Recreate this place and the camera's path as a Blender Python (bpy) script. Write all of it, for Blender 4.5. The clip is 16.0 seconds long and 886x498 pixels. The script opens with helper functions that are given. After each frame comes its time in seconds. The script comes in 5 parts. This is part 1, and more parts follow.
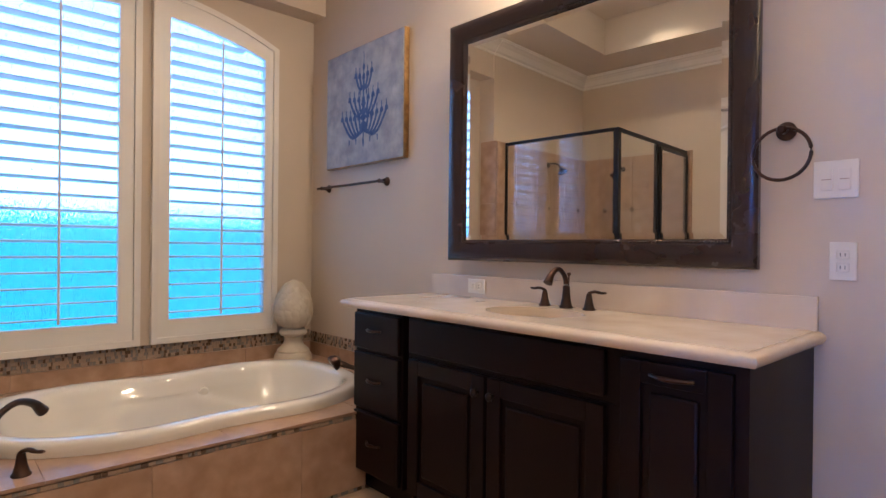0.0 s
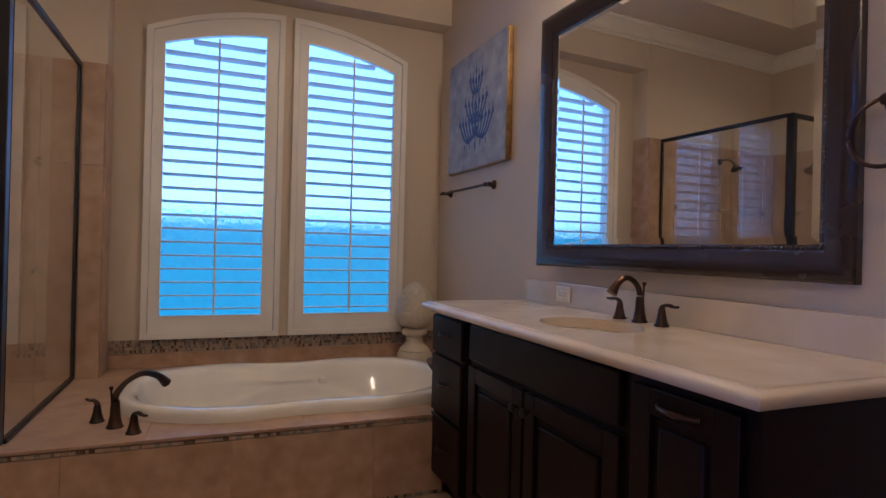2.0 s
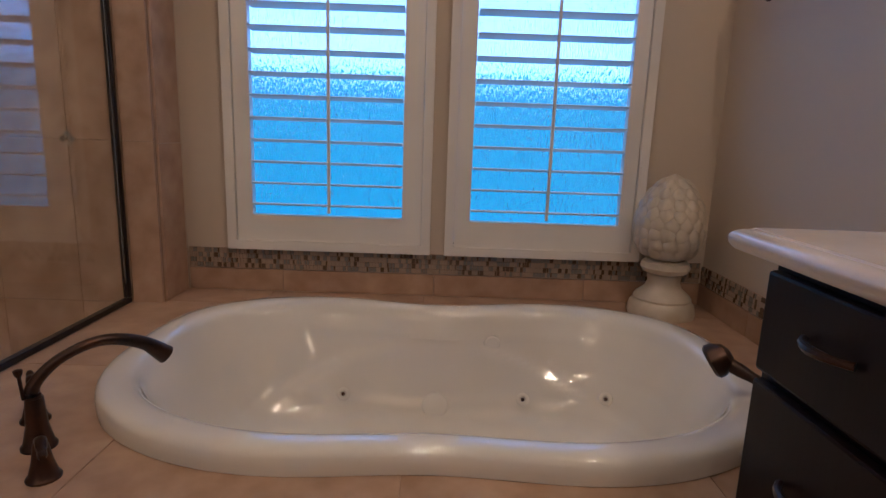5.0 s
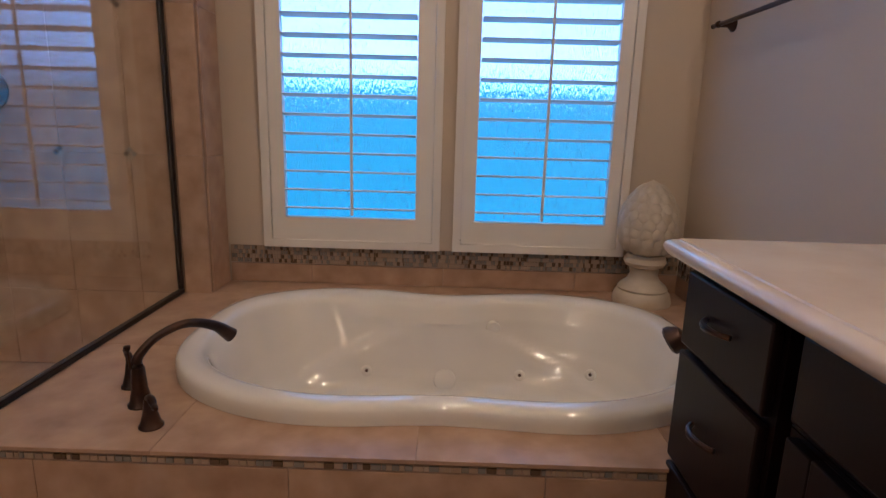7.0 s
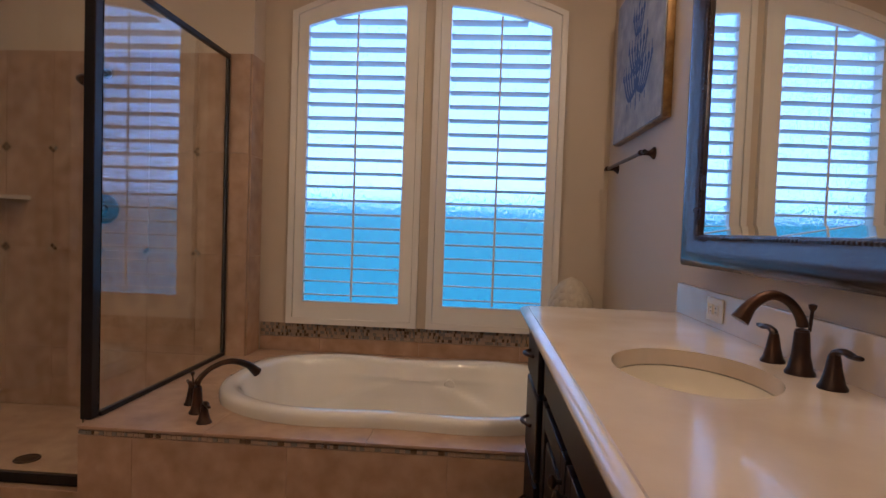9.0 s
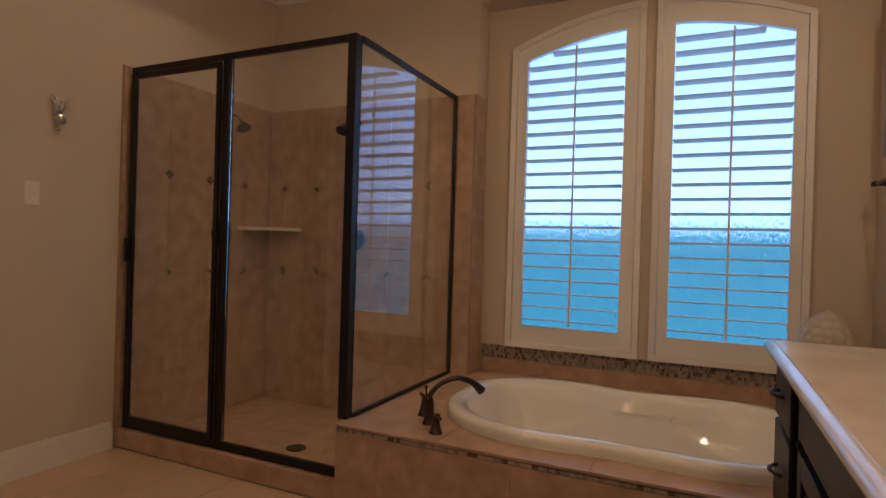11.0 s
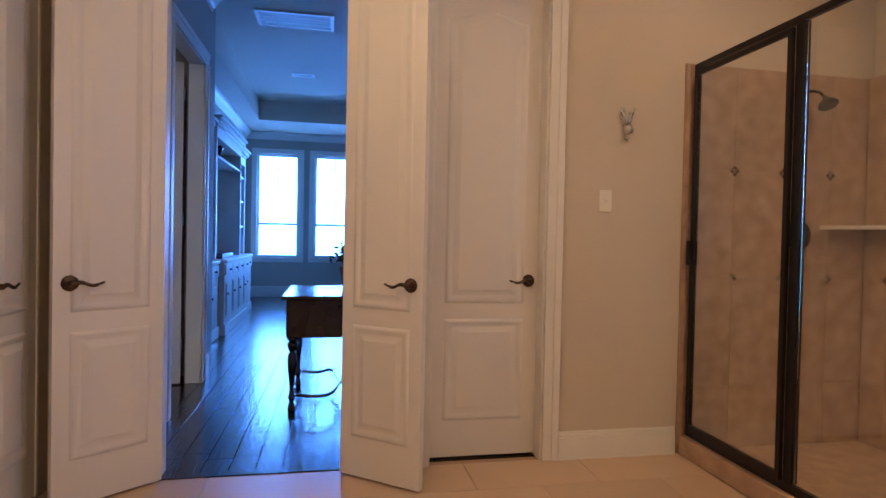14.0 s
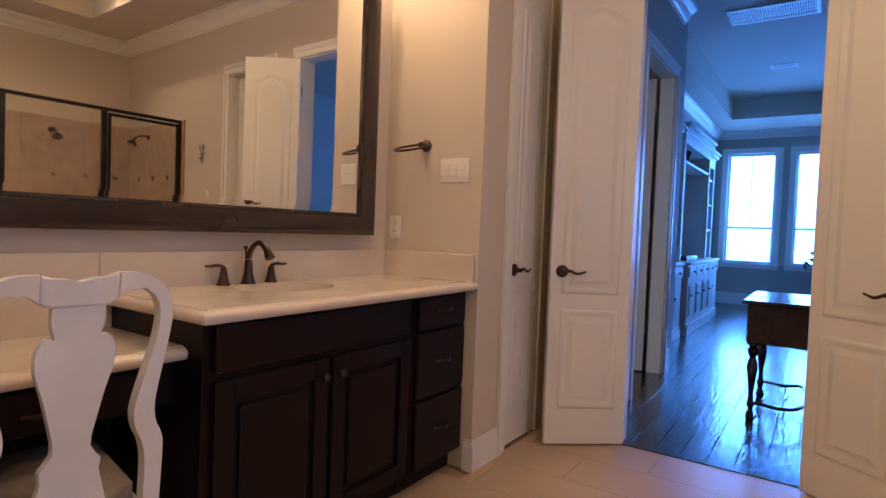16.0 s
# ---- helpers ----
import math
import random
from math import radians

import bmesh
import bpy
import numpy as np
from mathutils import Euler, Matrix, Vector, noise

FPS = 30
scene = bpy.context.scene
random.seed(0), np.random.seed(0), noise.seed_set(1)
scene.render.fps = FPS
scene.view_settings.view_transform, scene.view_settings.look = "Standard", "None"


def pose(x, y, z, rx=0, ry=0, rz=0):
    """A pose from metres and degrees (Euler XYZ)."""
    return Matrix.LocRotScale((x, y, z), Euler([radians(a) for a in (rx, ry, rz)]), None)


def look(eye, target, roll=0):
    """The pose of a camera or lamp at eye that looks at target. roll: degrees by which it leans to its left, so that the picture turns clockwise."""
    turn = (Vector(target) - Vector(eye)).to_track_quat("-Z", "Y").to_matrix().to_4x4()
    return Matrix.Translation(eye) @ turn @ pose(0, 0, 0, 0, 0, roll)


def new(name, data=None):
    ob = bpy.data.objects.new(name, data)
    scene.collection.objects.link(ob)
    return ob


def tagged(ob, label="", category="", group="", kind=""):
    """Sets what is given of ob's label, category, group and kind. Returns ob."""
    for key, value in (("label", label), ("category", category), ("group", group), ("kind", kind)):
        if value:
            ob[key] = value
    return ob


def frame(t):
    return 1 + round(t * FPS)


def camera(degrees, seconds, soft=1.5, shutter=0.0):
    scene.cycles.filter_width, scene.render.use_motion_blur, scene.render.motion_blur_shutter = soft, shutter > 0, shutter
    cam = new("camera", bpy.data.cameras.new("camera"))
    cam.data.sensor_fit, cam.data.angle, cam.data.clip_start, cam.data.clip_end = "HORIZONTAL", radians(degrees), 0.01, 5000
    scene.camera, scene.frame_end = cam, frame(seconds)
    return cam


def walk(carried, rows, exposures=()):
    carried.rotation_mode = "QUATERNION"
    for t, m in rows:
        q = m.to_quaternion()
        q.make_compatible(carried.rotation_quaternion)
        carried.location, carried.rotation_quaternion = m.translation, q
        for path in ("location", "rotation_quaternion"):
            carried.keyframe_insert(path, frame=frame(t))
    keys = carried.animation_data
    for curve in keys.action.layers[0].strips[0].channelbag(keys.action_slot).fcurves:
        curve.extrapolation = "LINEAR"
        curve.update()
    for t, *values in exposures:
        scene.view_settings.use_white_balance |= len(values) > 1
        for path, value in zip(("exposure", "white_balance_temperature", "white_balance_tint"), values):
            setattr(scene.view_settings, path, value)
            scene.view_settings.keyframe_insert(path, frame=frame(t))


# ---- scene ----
cam = camera(76.1, 16.0)
METRES, EYE, TILT, LEAN, TURN = 4.0, 1.12, 0.0, 0.0, -44.3
PATH = [
    (0, (2.676, 2.938, 1.128), (4.028, 4.412, 1.122), 0.6),
    (0.5, (2.797, 2.891, 1.1), (3.886, 4.568, 1.116), 1.3),
    (1, (2.965, 2.771, 1.14), (3.922, 4.528, 1.148), 1.2),
    (1.5, (3.112, 2.694, 1.152), (3.993, 4.49, 1.154), 1.3),
    (2, (3.2, 2.683, 1.128), (3.945, 4.539, 1.131), 1.4),
    (2.5, (3.233, 2.873, 1.102), (3.899, 4.759, 1.107), 1.6),
    (3, (3.321, 3.199, 1.113), (3.847, 5.129, 1.105), 1.8),
    (3.5, (3.478, 3.542, 1.087), (3.791, 5.518, 1.061), 1.8),
    (4, (3.525, 3.886, 1.053), (3.687, 5.877, 0.948), 2.0),
    (4.5, (3.571, 4.121, 1.01), (3.656, 6.106, 0.775), 2.2),
    (5, (3.631, 4.281, 1.016), (3.642, 6.242, 0.621), 2.0),
    (5.2, (3.642, 4.322, 1.011), (3.637, 6.272, 0.566), 2.0),
    (7.3, (3.633, 3.797, 1.134), (3.612, 5.75, 0.704), 1.6),
    (7.5, (3.663, 3.665, 1.14), (3.641, 5.631, 0.777), 1.6),
    (8, (3.747, 3.387, 1.151), (3.717, 5.374, 0.932), 1.5),
    (8.2, (3.783, 3.292, 1.158), (3.752, 5.284, 0.974), 1.7),
    (10.3, (4.133, 3.057, 1.153), (3.6, 4.984, 1.168), 1.6),
    (10.5, (4.074, 3.059, 1.143), (3.458, 4.961, 1.157), 1.5),
    (11, (3.924, 3.049, 1.155), (3.087, 4.865, 1.151), 1.7),
    (11.5, (3.724, 3.016, 1.144), (2.709, 4.74, 1.137), 1.9),
    (12, (3.619, 3.065, 1.122), (2.404, 4.654, 1.11), 2.0),
    (12.5, (3.563, 3.171, 1.116), (2.149, 4.585, 1.103), 2.3),
    (13, (3.542, 3.256, 1.108), (1.993, 4.521, 1.096), 2.1),
    (13.5, (3.701, 3.458, 1.13), (1.89, 4.305, 1.106), 1.3),
    (14, (3.761, 3.29, 1.141), (1.797, 3.667, 1.106), 1.2),
    (14.5, (3.846, 3.296, 1.12), (1.858, 3.078, 1.079), 1.6),
    (15, (3.921, 3.323, 1.112), (2.058, 2.597, 1.061), 1.6),
    (15.5, (4.01, 3.322, 1.111), (2.295, 2.295, 1.049), 1.9),
    (16, (4.039, 3.38, 1.125), (2.383, 2.261, 1.056), 2.2),
]
EXPOSURES = [(0, 0.05, 5150, 4), (0.5, -0.25, 5150, 4), (1, -0.55, 5150, 7), (2.5, -0.95, 5100, 8), (3.5, -1.05, 5000, 8), (4.5, -0.95, 5000, 9), (5, -0.8, 5050, 9), (7.5, -0.62, 5200, 9), (8.2, -0.65, 5300, 9), (10.5, -1.07, 6200, 9), (11.5, -0.85, 6400, 11), (12.5, -0.5, 6450, 12), (13.5, -0.2, 6350, 11), (14.5, -0.08, 6200, 9), (16, -0.08, 6150, 9)]
walk(cam, [(t, look(eye, target, roll)) for t, eye, target, roll in PATH], exposures=EXPOSURES)

# ---- world and daylight ----
world = bpy.data.worlds.new("world")
scene.world = world
world.use_nodes = True
wn = world.node_tree
sky = wn.nodes.new("ShaderNodeTexSky")
sky.sky_type, sky.sun_disc = "NISHITA", False
sky.sun_elevation, sky.sun_rotation = radians(38), radians(150)
wn.links.new(sky.outputs[0], wn.nodes["Background"].inputs[0])
wn.nodes["Background"].inputs[1].default_value = 0.15
sun = new("sun", bpy.data.lights.new("sun", "SUN"))
sun.data.energy, sun.data.angle, sun.data.color = 0.8, radians(12), (1, 0.95, 0.88)
sun.matrix_world = look((0, 0, 0), (-math.sin(radians(150)) * math.cos(radians(38)), -math.cos(radians(150)) * math.cos(radians(38)), -math.sin(radians(38))))
scene.view_settings.exposure = 0.0


def area_light(name, m, sx, sy, watts, colour):
    ob = new(name, bpy.data.lights.new(name, "AREA"))
    ob.data.shape, ob.data.size, ob.data.size_y, ob.data.energy, ob.data.color = "RECTANGLE", sx, sy, watts, colour
    ob.matrix_world = m
    return ob


WARM = (1.0, 0.70, 0.42)
DAY = (0.10, 0.38, 1.0)
SKYBLUE = (0.24, 0.46, 0.95)
LOWBLUE = (0.045, 0.39, 0.70)
BEDBLUE = (0.085, 0.29, 1.0)
# added area lamps outside the windows stand in for the sky's light
area_light("window_daylight", pose(3.62, 7.60, 2.40, -90, 0, 0), 5.0, 2.1, 175, SKYBLUE)
# added fill lamp: its own blue glow tints the lower panes
area_light("window_fill_low", pose(3.62, 7.60, 0.775, -90, 0, 0), 5.0, 1.15, 31, LOWBLUE)
area_light("bedroom_daylight", pose(-7.6, 3.6, 1.6, 0, -90, 0), 2.2, 4.0, 1000, BEDBLUE)
CANS = ((1.95, 5.15), (2.00, 3.3), (3.65, 5.35), (3.65, 2.9))
for lx, ly in CANS:
    lamp = new("can_lamp", bpy.data.lights.new("can_lamp", "SPOT"))
    lamp.data.energy, lamp.data.color, lamp.data.spot_size, lamp.data.spot_blend, lamp.data.shadow_soft_size = 58, WARM, radians(130), 0.8, 0.05
    lamp.matrix_world = pose(lx, ly, 3.37)
for m, ln in ((pose(4.55, 4.33, 2.60, 0, 0, 0), 1), (pose(2.35, 1.66, 2.60, 0, 0, 0), 2)):
    for k in (-0.3, 0.0, 0.3):
        lamp = new("vanity_lamp", bpy.data.lights.new("vanity_lamp", "POINT"))
        lamp.data.energy, lamp.data.color, lamp.data.shadow_soft_size = 14 if ln == 1 else 10, WARM, 0.05
        lamp.location = m.translation + (Vector((0, k, 0)) if ln == 1 else Vector((k, 0, 0)))


# ---- materials ----
def material(name, base, rough=0.5, metal=0.0, spots=None, spot_scale=6.0, spot_amount=0.35, grain=120.0, bump=0.1, wide=2.0, coat=0.0, stretch=(1, 1, 1), trans=0.0, vary=0.0):
    m = bpy.data.materials.new(name)
    m.use_nodes = True
    nt = m.node_tree
    p = nt.nodes["Principled BSDF"]
    p.inputs["Roughness"].default_value, p.inputs["Metallic"].default_value = rough, metal
    p.inputs["Coat Weight"].default_value, p.inputs["Transmission Weight"].default_value = coat, trans
    p.inputs["Base Color"].default_value = (*base, 1)
    tc = nt.nodes.new("ShaderNodeTexCoord")
    mp = nt.nodes.new("ShaderNodeMapping")
    mp.inputs["Scale"].default_value = stretch
    nt.links.new(tc.outputs["Object"], mp.inputs["Vector"])
    big, fine = nt.nodes.new("ShaderNodeTexNoise"), nt.nodes.new("ShaderNodeTexNoise")
    for n, s, d in ((big, spot_scale, 6), (fine, grain, 3)):
        n.inputs["Scale"].default_value, n.inputs["Detail"].default_value = s, d
        nt.links.new(mp.outputs[0], n.inputs["Vector"])
    big.noise_dimensions = "4D"
    oi = nt.nodes.new("ShaderNodeObjectInfo")
    mul = nt.nodes.new("ShaderNodeMath")
    mul.operation = "MULTIPLY"
    mul.inputs[1].default_value = 40.0
    nt.links.new(oi.outputs["Random"], mul.inputs[0])
    nt.links.new(mul.outputs[0], big.inputs["W"])
    ramp = nt.nodes.new("ShaderNodeValToRGB")
    other = spots or tuple(c * 0.85 for c in base)
    e = ramp.color_ramp.elements
    e[0].position, e[0].color = 0.5 - spot_amount / 2, (*other, 1)
    e[1].position, e[1].color = 0.5 + spot_amount / 2, (*base, 1)
    nt.links.new(big.outputs["Fac"], ramp.inputs["Fac"])
    last = ramp.outputs["Color"]
    if vary:
        hsv = nt.nodes.new("ShaderNodeHueSaturation")
        mr = nt.nodes.new("ShaderNodeMapRange")
        mr.inputs["To Min"].default_value, mr.inputs["To Max"].default_value = 1 - vary, 1 + vary
        nt.links.new(oi.outputs["Random"], mr.inputs["Value"])
        nt.links.new(mr.outputs[0], hsv.inputs["Value"])
        nt.links.new(last, hsv.inputs["Color"])
        last = hsv.outputs["Color"]
    nt.links.new(last, p.inputs["Base Color"])
    bp = nt.nodes.new("ShaderNodeBump")
    bp.inputs["Strength"].default_value, bp.inputs["Distance"].default_value = bump, 0.002
    nt.links.new(fine.outputs["Fac"], bp.inputs["Height"])
    nt.links.new(bp.outputs[0], p.inputs["Normal"])
    rr = nt.nodes.new("ShaderNodeMapRange")
    rr.inputs["To Min"].default_value, rr.inputs["To Max"].default_value = max(rough - 0.06, 0.02), min(rough + 0.06, 1)
    nt.links.new(big.outputs["Fac"], rr.inputs["Value"])
    nt.links.new(rr.outputs[0], p.inputs["Roughness"])
    return m


def plain(name, base, rough=0.0, metal=0.0, trans=0.0, ior=1.45, glow=0.0):
    m = bpy.data.materials.new(name)
    m.use_nodes = True
    p = m.node_tree.nodes["Principled BSDF"]
    p.inputs["Base Color"].default_value = (*base, 1)
    p.inputs["Roughness"].default_value, p.inputs["Metallic"].default_value = rough, metal
    p.inputs["Transmission Weight"].default_value, p.inputs["IOR"].default_value = trans, ior
    if glow:
        p.inputs["Emission Color"].default_value, p.inputs["Emission Strength"].default_value = (*base, 1), glow
    return m


PAINT = material("wall_paint", (0.62, 0.52, 0.42), 0.75, spots=(0.58, 0.485, 0.385), spot_scale=1.2, spot_amount=0.6, grain=260, bump=0.25)
CEIL = material("ceiling_paint", (0.66, 0.58, 0.48), 0.85, spot_scale=1.0, spots=(0.62, 0.545, 0.45), grain=200, bump=0.2)
TRIM = material("white_trim_paint", (0.78, 0.74, 0.68), 0.38, spots=(0.74, 0.70, 0.64), spot_scale=3, grain=80, bump=0.05)
DOORP = material("white_door_paint", (0.76, 0.71, 0.66), 0.42, spots=(0.72, 0.67, 0.62), spot_scale=2, grain=90, bump=0.08, stretch=(1, 1, 0.15))
TRAV = material("travertine_tile", (0.50, 0.34, 0.24), 0.33, spots=(0.34, 0.21, 0.135), spot_scale=11, spot_amount=0.4, grain=60, bump=0.1, vary=0.03)
TRAVF = material("travertine_floor_tile", (0.50, 0.355, 0.25), 0.34, spots=(0.45, 0.31, 0.21), spot_scale=5, spot_amount=0.6, grain=60, bump=0.1, vary=0.06)
GROUT = material("grout", (0.42, 0.285, 0.20), 0.9, grain=200, bump=0.3)
MARBLE = material("cream_marble_counter", (0.72, 0.62, 0.52), 0.17, spots=(0.60, 0.48, 0.38), spot_scale=4.5, spot_amount=0.42, grain=150, bump=0.015, coat=0.3)
WOOD = material("espresso_cabinet_wood", (0.009, 0.003, 0.0035), 0.42, spots=(0.006, 0.0022, 0.0025), spot_scale=3, grain=90, bump=0.08, stretch=(1, 1, 0.12), coat=0.0)
WOOD.node_tree.nodes["Principled BSDF"].inputs["Specular IOR Level"].default_value = 0.2
BRONZE = material("oil_rubbed_bronze", (0.035, 0.026, 0.024), 0.33, metal=0.75, spots=(0.09, 0.045, 0.03), spot_scale=14, spot_amount=0.3, grain=200, bump=0.05)
FRAME = material("bronze_shower_frame", (0.018, 0.014, 0.015), 0.35, metal=0.5, spot_scale=8, grain=150, bump=0.04)
MIRFRAME = material("mirror_frame_wood", (0.034, 0.018, 0.015), 0.26, spots=(0.026, 0.014, 0.012), spot_scale=6, grain=100, bump=0.03, coat=0.4)
ACRYL = material("white_tub_acrylic", (0.82, 0.78, 0.72), 0.03, spots=(0.785, 0.735, 0.665), spot_scale=2, grain=4, bump=0.0, coat=1.0)
CERAM = material("cream_sink_ceramic", (0.78, 0.71, 0.60), 0.1, spots=(0.765, 0.695, 0.585), spot_scale=3, grain=40, bump=0.01, coat=0.4)
MIRFRAME.node_tree.nodes["Principled BSDF"].inputs["Coat Roughness"].default_value = 0.18
for _n in ACRYL.node_tree.nodes:
    if _n.bl_idname == "ShaderNodeMapRange":
        _n.inputs["To Max"].default_value = 0.035
FINIAL = material("cream_glazed_ceramic", (0.66, 0.58, 0.47), 0.35, spots=(0.54, 0.45, 0.34), spot_scale=14, spot_amount=0.4, grain=120, bump=0.15)
PLATE = material("ivory_plastic", (0.78, 0.72, 0.63), 0.35, spots=(0.77, 0.71, 0.62), grain=60, bump=0.02)
SHUT = material("white_shutter_paint", (0.84, 0.80, 0.75), 0.4, spots=(0.77, 0.72, 0.67), spot_scale=3, grain=90, bump=0.04)
MIRROR = plain("mirror_silver", (0.92, 0.92, 0.90), 0.0, 1.0)
GLASS = plain("clear_glass", (0.96, 0.98, 0.97), 0.0, 0.0, 1.0, 1.5)
CHAIRP = material("white_chair_paint", (0.74, 0.71, 0.68), 0.4, spots=(0.68, 0.64, 0.60), spot_scale=9, grain=100, bump=0.1)
CREAMB = material("cream_builtin_paint", (0.66, 0.63, 0.58), 0.4, grain=90, bump=0.05)
DARKFL = material("dark_hardwood", (0.020, 0.013, 0.012), 0.24, spots=(0.011, 0.008, 0.008), spot_scale=5, spot_amount=0.5, grain=14, bump=0.5, stretch=(0.35, 3, 1), coat=0.0, vary=0.15)
_nt = DARKFL.node_tree
_p = _nt.nodes["Principled BSDF"]
_p.inputs["Coat Weight"].default_value, _p.inputs["Coat Roughness"].default_value = 0.35, 0.10
_wave, _mp = _nt.nodes.new("ShaderNodeTexWave"), _nt.nodes.new("ShaderNodeMapping")
_wave.bands_direction = "Y"
_mp.inputs["Scale"].default_value = (0.30, 1.0, 1.0)
_wave.inputs["Scale"].default_value, _wave.inputs["Distortion"].default_value, _wave.inputs["Detail"].default_value, _wave.inputs["Detail Scale"].default_value = 9.0, 14.0, 3.0, 1.4
_old = _p.inputs["Normal"].links[0].from_socket
_b2 = _nt.nodes.new("ShaderNodeBump")
_b2.inputs["Strength"].default_value, _b2.inputs["Distance"].default_value = 0.35, 0.0010
_loc = _nt.nodes.new("ShaderNodeTexCoord")
_nt.links.new(_loc.outputs["Object"], _mp.inputs["Vector"])
_nt.links.new(_mp.outputs[0], _wave.inputs["Vector"])
_nt.links.new(_wave.outputs["Fac"], _b2.inputs["Height"])
_nt.links.new(_old, _b2.inputs["Normal"])
_nt.links.new(_b2.outputs[0], _p.inputs["Normal"])
_nt.links.new(_b2.outputs[0], _p.inputs["Coat Normal"])
DARKW = material("dark_table_wood", (0.028, 0.016, 0.013), 0.2, grain=60, bump=0.08, stretch=(0.3, 2, 1), coat=0.3)
GOLD = material("gilt_edge", (0.42, 0.25, 0.09), 0.4, metal=0.5, spots=(0.22, 0.12, 0.05), spot_scale=25, grain=150, bump=0.2)
SILVER = material("silver_metal", (0.62, 0.60, 0.56), 0.28, metal=0.9, grain=80, bump=0.05)
SEAT = material("beige_woven_fabric", (0.34, 0.27, 0.22), 0.95, spots=(0.24, 0.18, 0.15), spot_scale=40, grain=300, bump=0.8)


# ---- building helpers ----
def box(bm, x0, x1, y0, y1, z0, z1, bev=0.0):
    vs = bmesh.ops.create_cube(bm, size=1)["verts"]
    bmesh.ops.transform(bm, verts=vs, matrix=Matrix.Translation(((x0 + x1) / 2, (y0 + y1) / 2, (z0 + z1) / 2)) @ Matrix.Diagonal((x1 - x0, y1 - y0, z1 - z0, 1)))
    if bev:
        es = list({e for v in vs for e in v.link_edges})
        bmesh.ops.bevel(bm, geom=es, offset=bev, segments=2, profile=0.5, affect="EDGES")
    return bm


def prism(bm, pts, axis, a, b):
    """Extrude a closed outline of (u, v) along an axis from a to b."""
    def at(u, v, w):
        return {"x": (w, u, v), "y": (u, w, v), "z": (u, v, w)}[axis]
    lo = [bm.verts.new(at(u, v, a)) for u, v in pts]
    hi = [bm.verts.new(at(u, v, b)) for u, v in pts]
    n = len(pts)
    bm.faces.new(lo)
    bm.faces.new(hi[::-1])
    for i in range(n):
        bm.faces.new((lo[i], lo[(i + 1) % n], hi[(i + 1) % n], hi[i]))
    return bm


def lathe(bm, profile, m=None, seg=24):
    """Spin a profile of (radius, height) about z."""
    rings = []
    for r, h in profile:
        rings.append([bm.verts.new((r * math.cos(2 * math.pi * k / seg), r * math.sin(2 * math.pi * k / seg), h)) for k in range(seg)])
    for a, b in zip(rings, rings[1:]):
        for k in range(seg):
            bm.faces.new((a[k], a[(k + 1) % seg], b[(k + 1) % seg], b[k]))
    bm.faces.new(rings[0][::-1])
    bm.faces.new(rings[-1])
    if m is not None:
        bmesh.ops.transform(bm, verts=[v for r in rings for v in r], matrix=m)
    return bm


def tube(bm, pts, radii, seg=12, flat=1.0):
    """A tube through points with a radius at each."""
    pts = [Vector(p) for p in pts]
    up = Vector((0, 0, 1))
    rings = []
    for i, p in enumerate(pts):
        d = (pts[min(i + 1, len(pts) - 1)] - pts[max(i - 1, 0)]).normalized()
        side = d.cross(up)
        side = side.normalized() if side.length > 1e-3 else (rings and lastside or Vector((1, 0, 0)))
        lastside = side
        nrm = side.cross(d).normalized()
        r = radii[i] if isinstance(radii, (list, tuple)) else radii
        rings.append([bm.verts.new(p + (side * math.cos(2 * math.pi * k / seg) + nrm * flat * math.sin(2 * math.pi * k / seg)) * r) for k in range(seg)])
    for a, b in zip(rings, rings[1:]):
        for k in range(seg):
            bm.faces.new((a[k], a[(k + 1) % seg], b[(k + 1) % seg], b[k]))
    bm.faces.new(rings[0][::-1])
    bm.faces.new(rings[-1])
    return bm


def smooth_path(ctrl, n=24):
    """Catmull-Rom through control points."""
    c = [Vector(p) for p in ctrl]
    c = [2 * c[0] - c[1]] + c + [2 * c[-1] - c[-2]]
    out = []
    spans = len(c) - 3
    for k in range(n + 1):
        u = k / n * spans
        i = min(int(u), spans - 1)
        t = u - i
        p0, p1, p2, p3 = c[i : i + 4]
        out.append(0.5 * (2 * p1 + (p2 - p0) * t + (2 * p0 - 5 * p1 + 4 * p2 - p3) * t * t + (3 * p1 - p0 - 3 * p2 + p3) * t**3))
    return out


def part(name, bm, mat, parent=None, label="", kind="", smooth=True):
    bmesh.ops.recalc_face_normals(bm, faces=bm.faces)
    me = bpy.data.meshes.new(name)
    bm.to_mesh(me)
    bm.free()
    me.materials.append(mat)
    ob = new(name, me)
    if smooth:
        me.shade_smooth()
        me.set_sharp_from_angle(angle=radians(35))
        total = sum(p.area for p in me.polygons)
        for p in me.polygons:
            if p.area > 0.05 * total:
                p.use_smooth = False
    if parent:
        ob.parent = parent
    return tagged(ob, label, "", "", kind)


def thing(name, m, label, category, group="", kind=""):
    ob = new(name)
    ob.matrix_world = m
    return tagged(ob, label, category, group, kind)


def B(*a):
    return box(bmesh.new(), *a)


def structure(name, bm, mat, label="", category="wall"):
    return tagged(part(name, bm, mat, smooth=False), label or name.replace("_", " "), category, "", "structure")


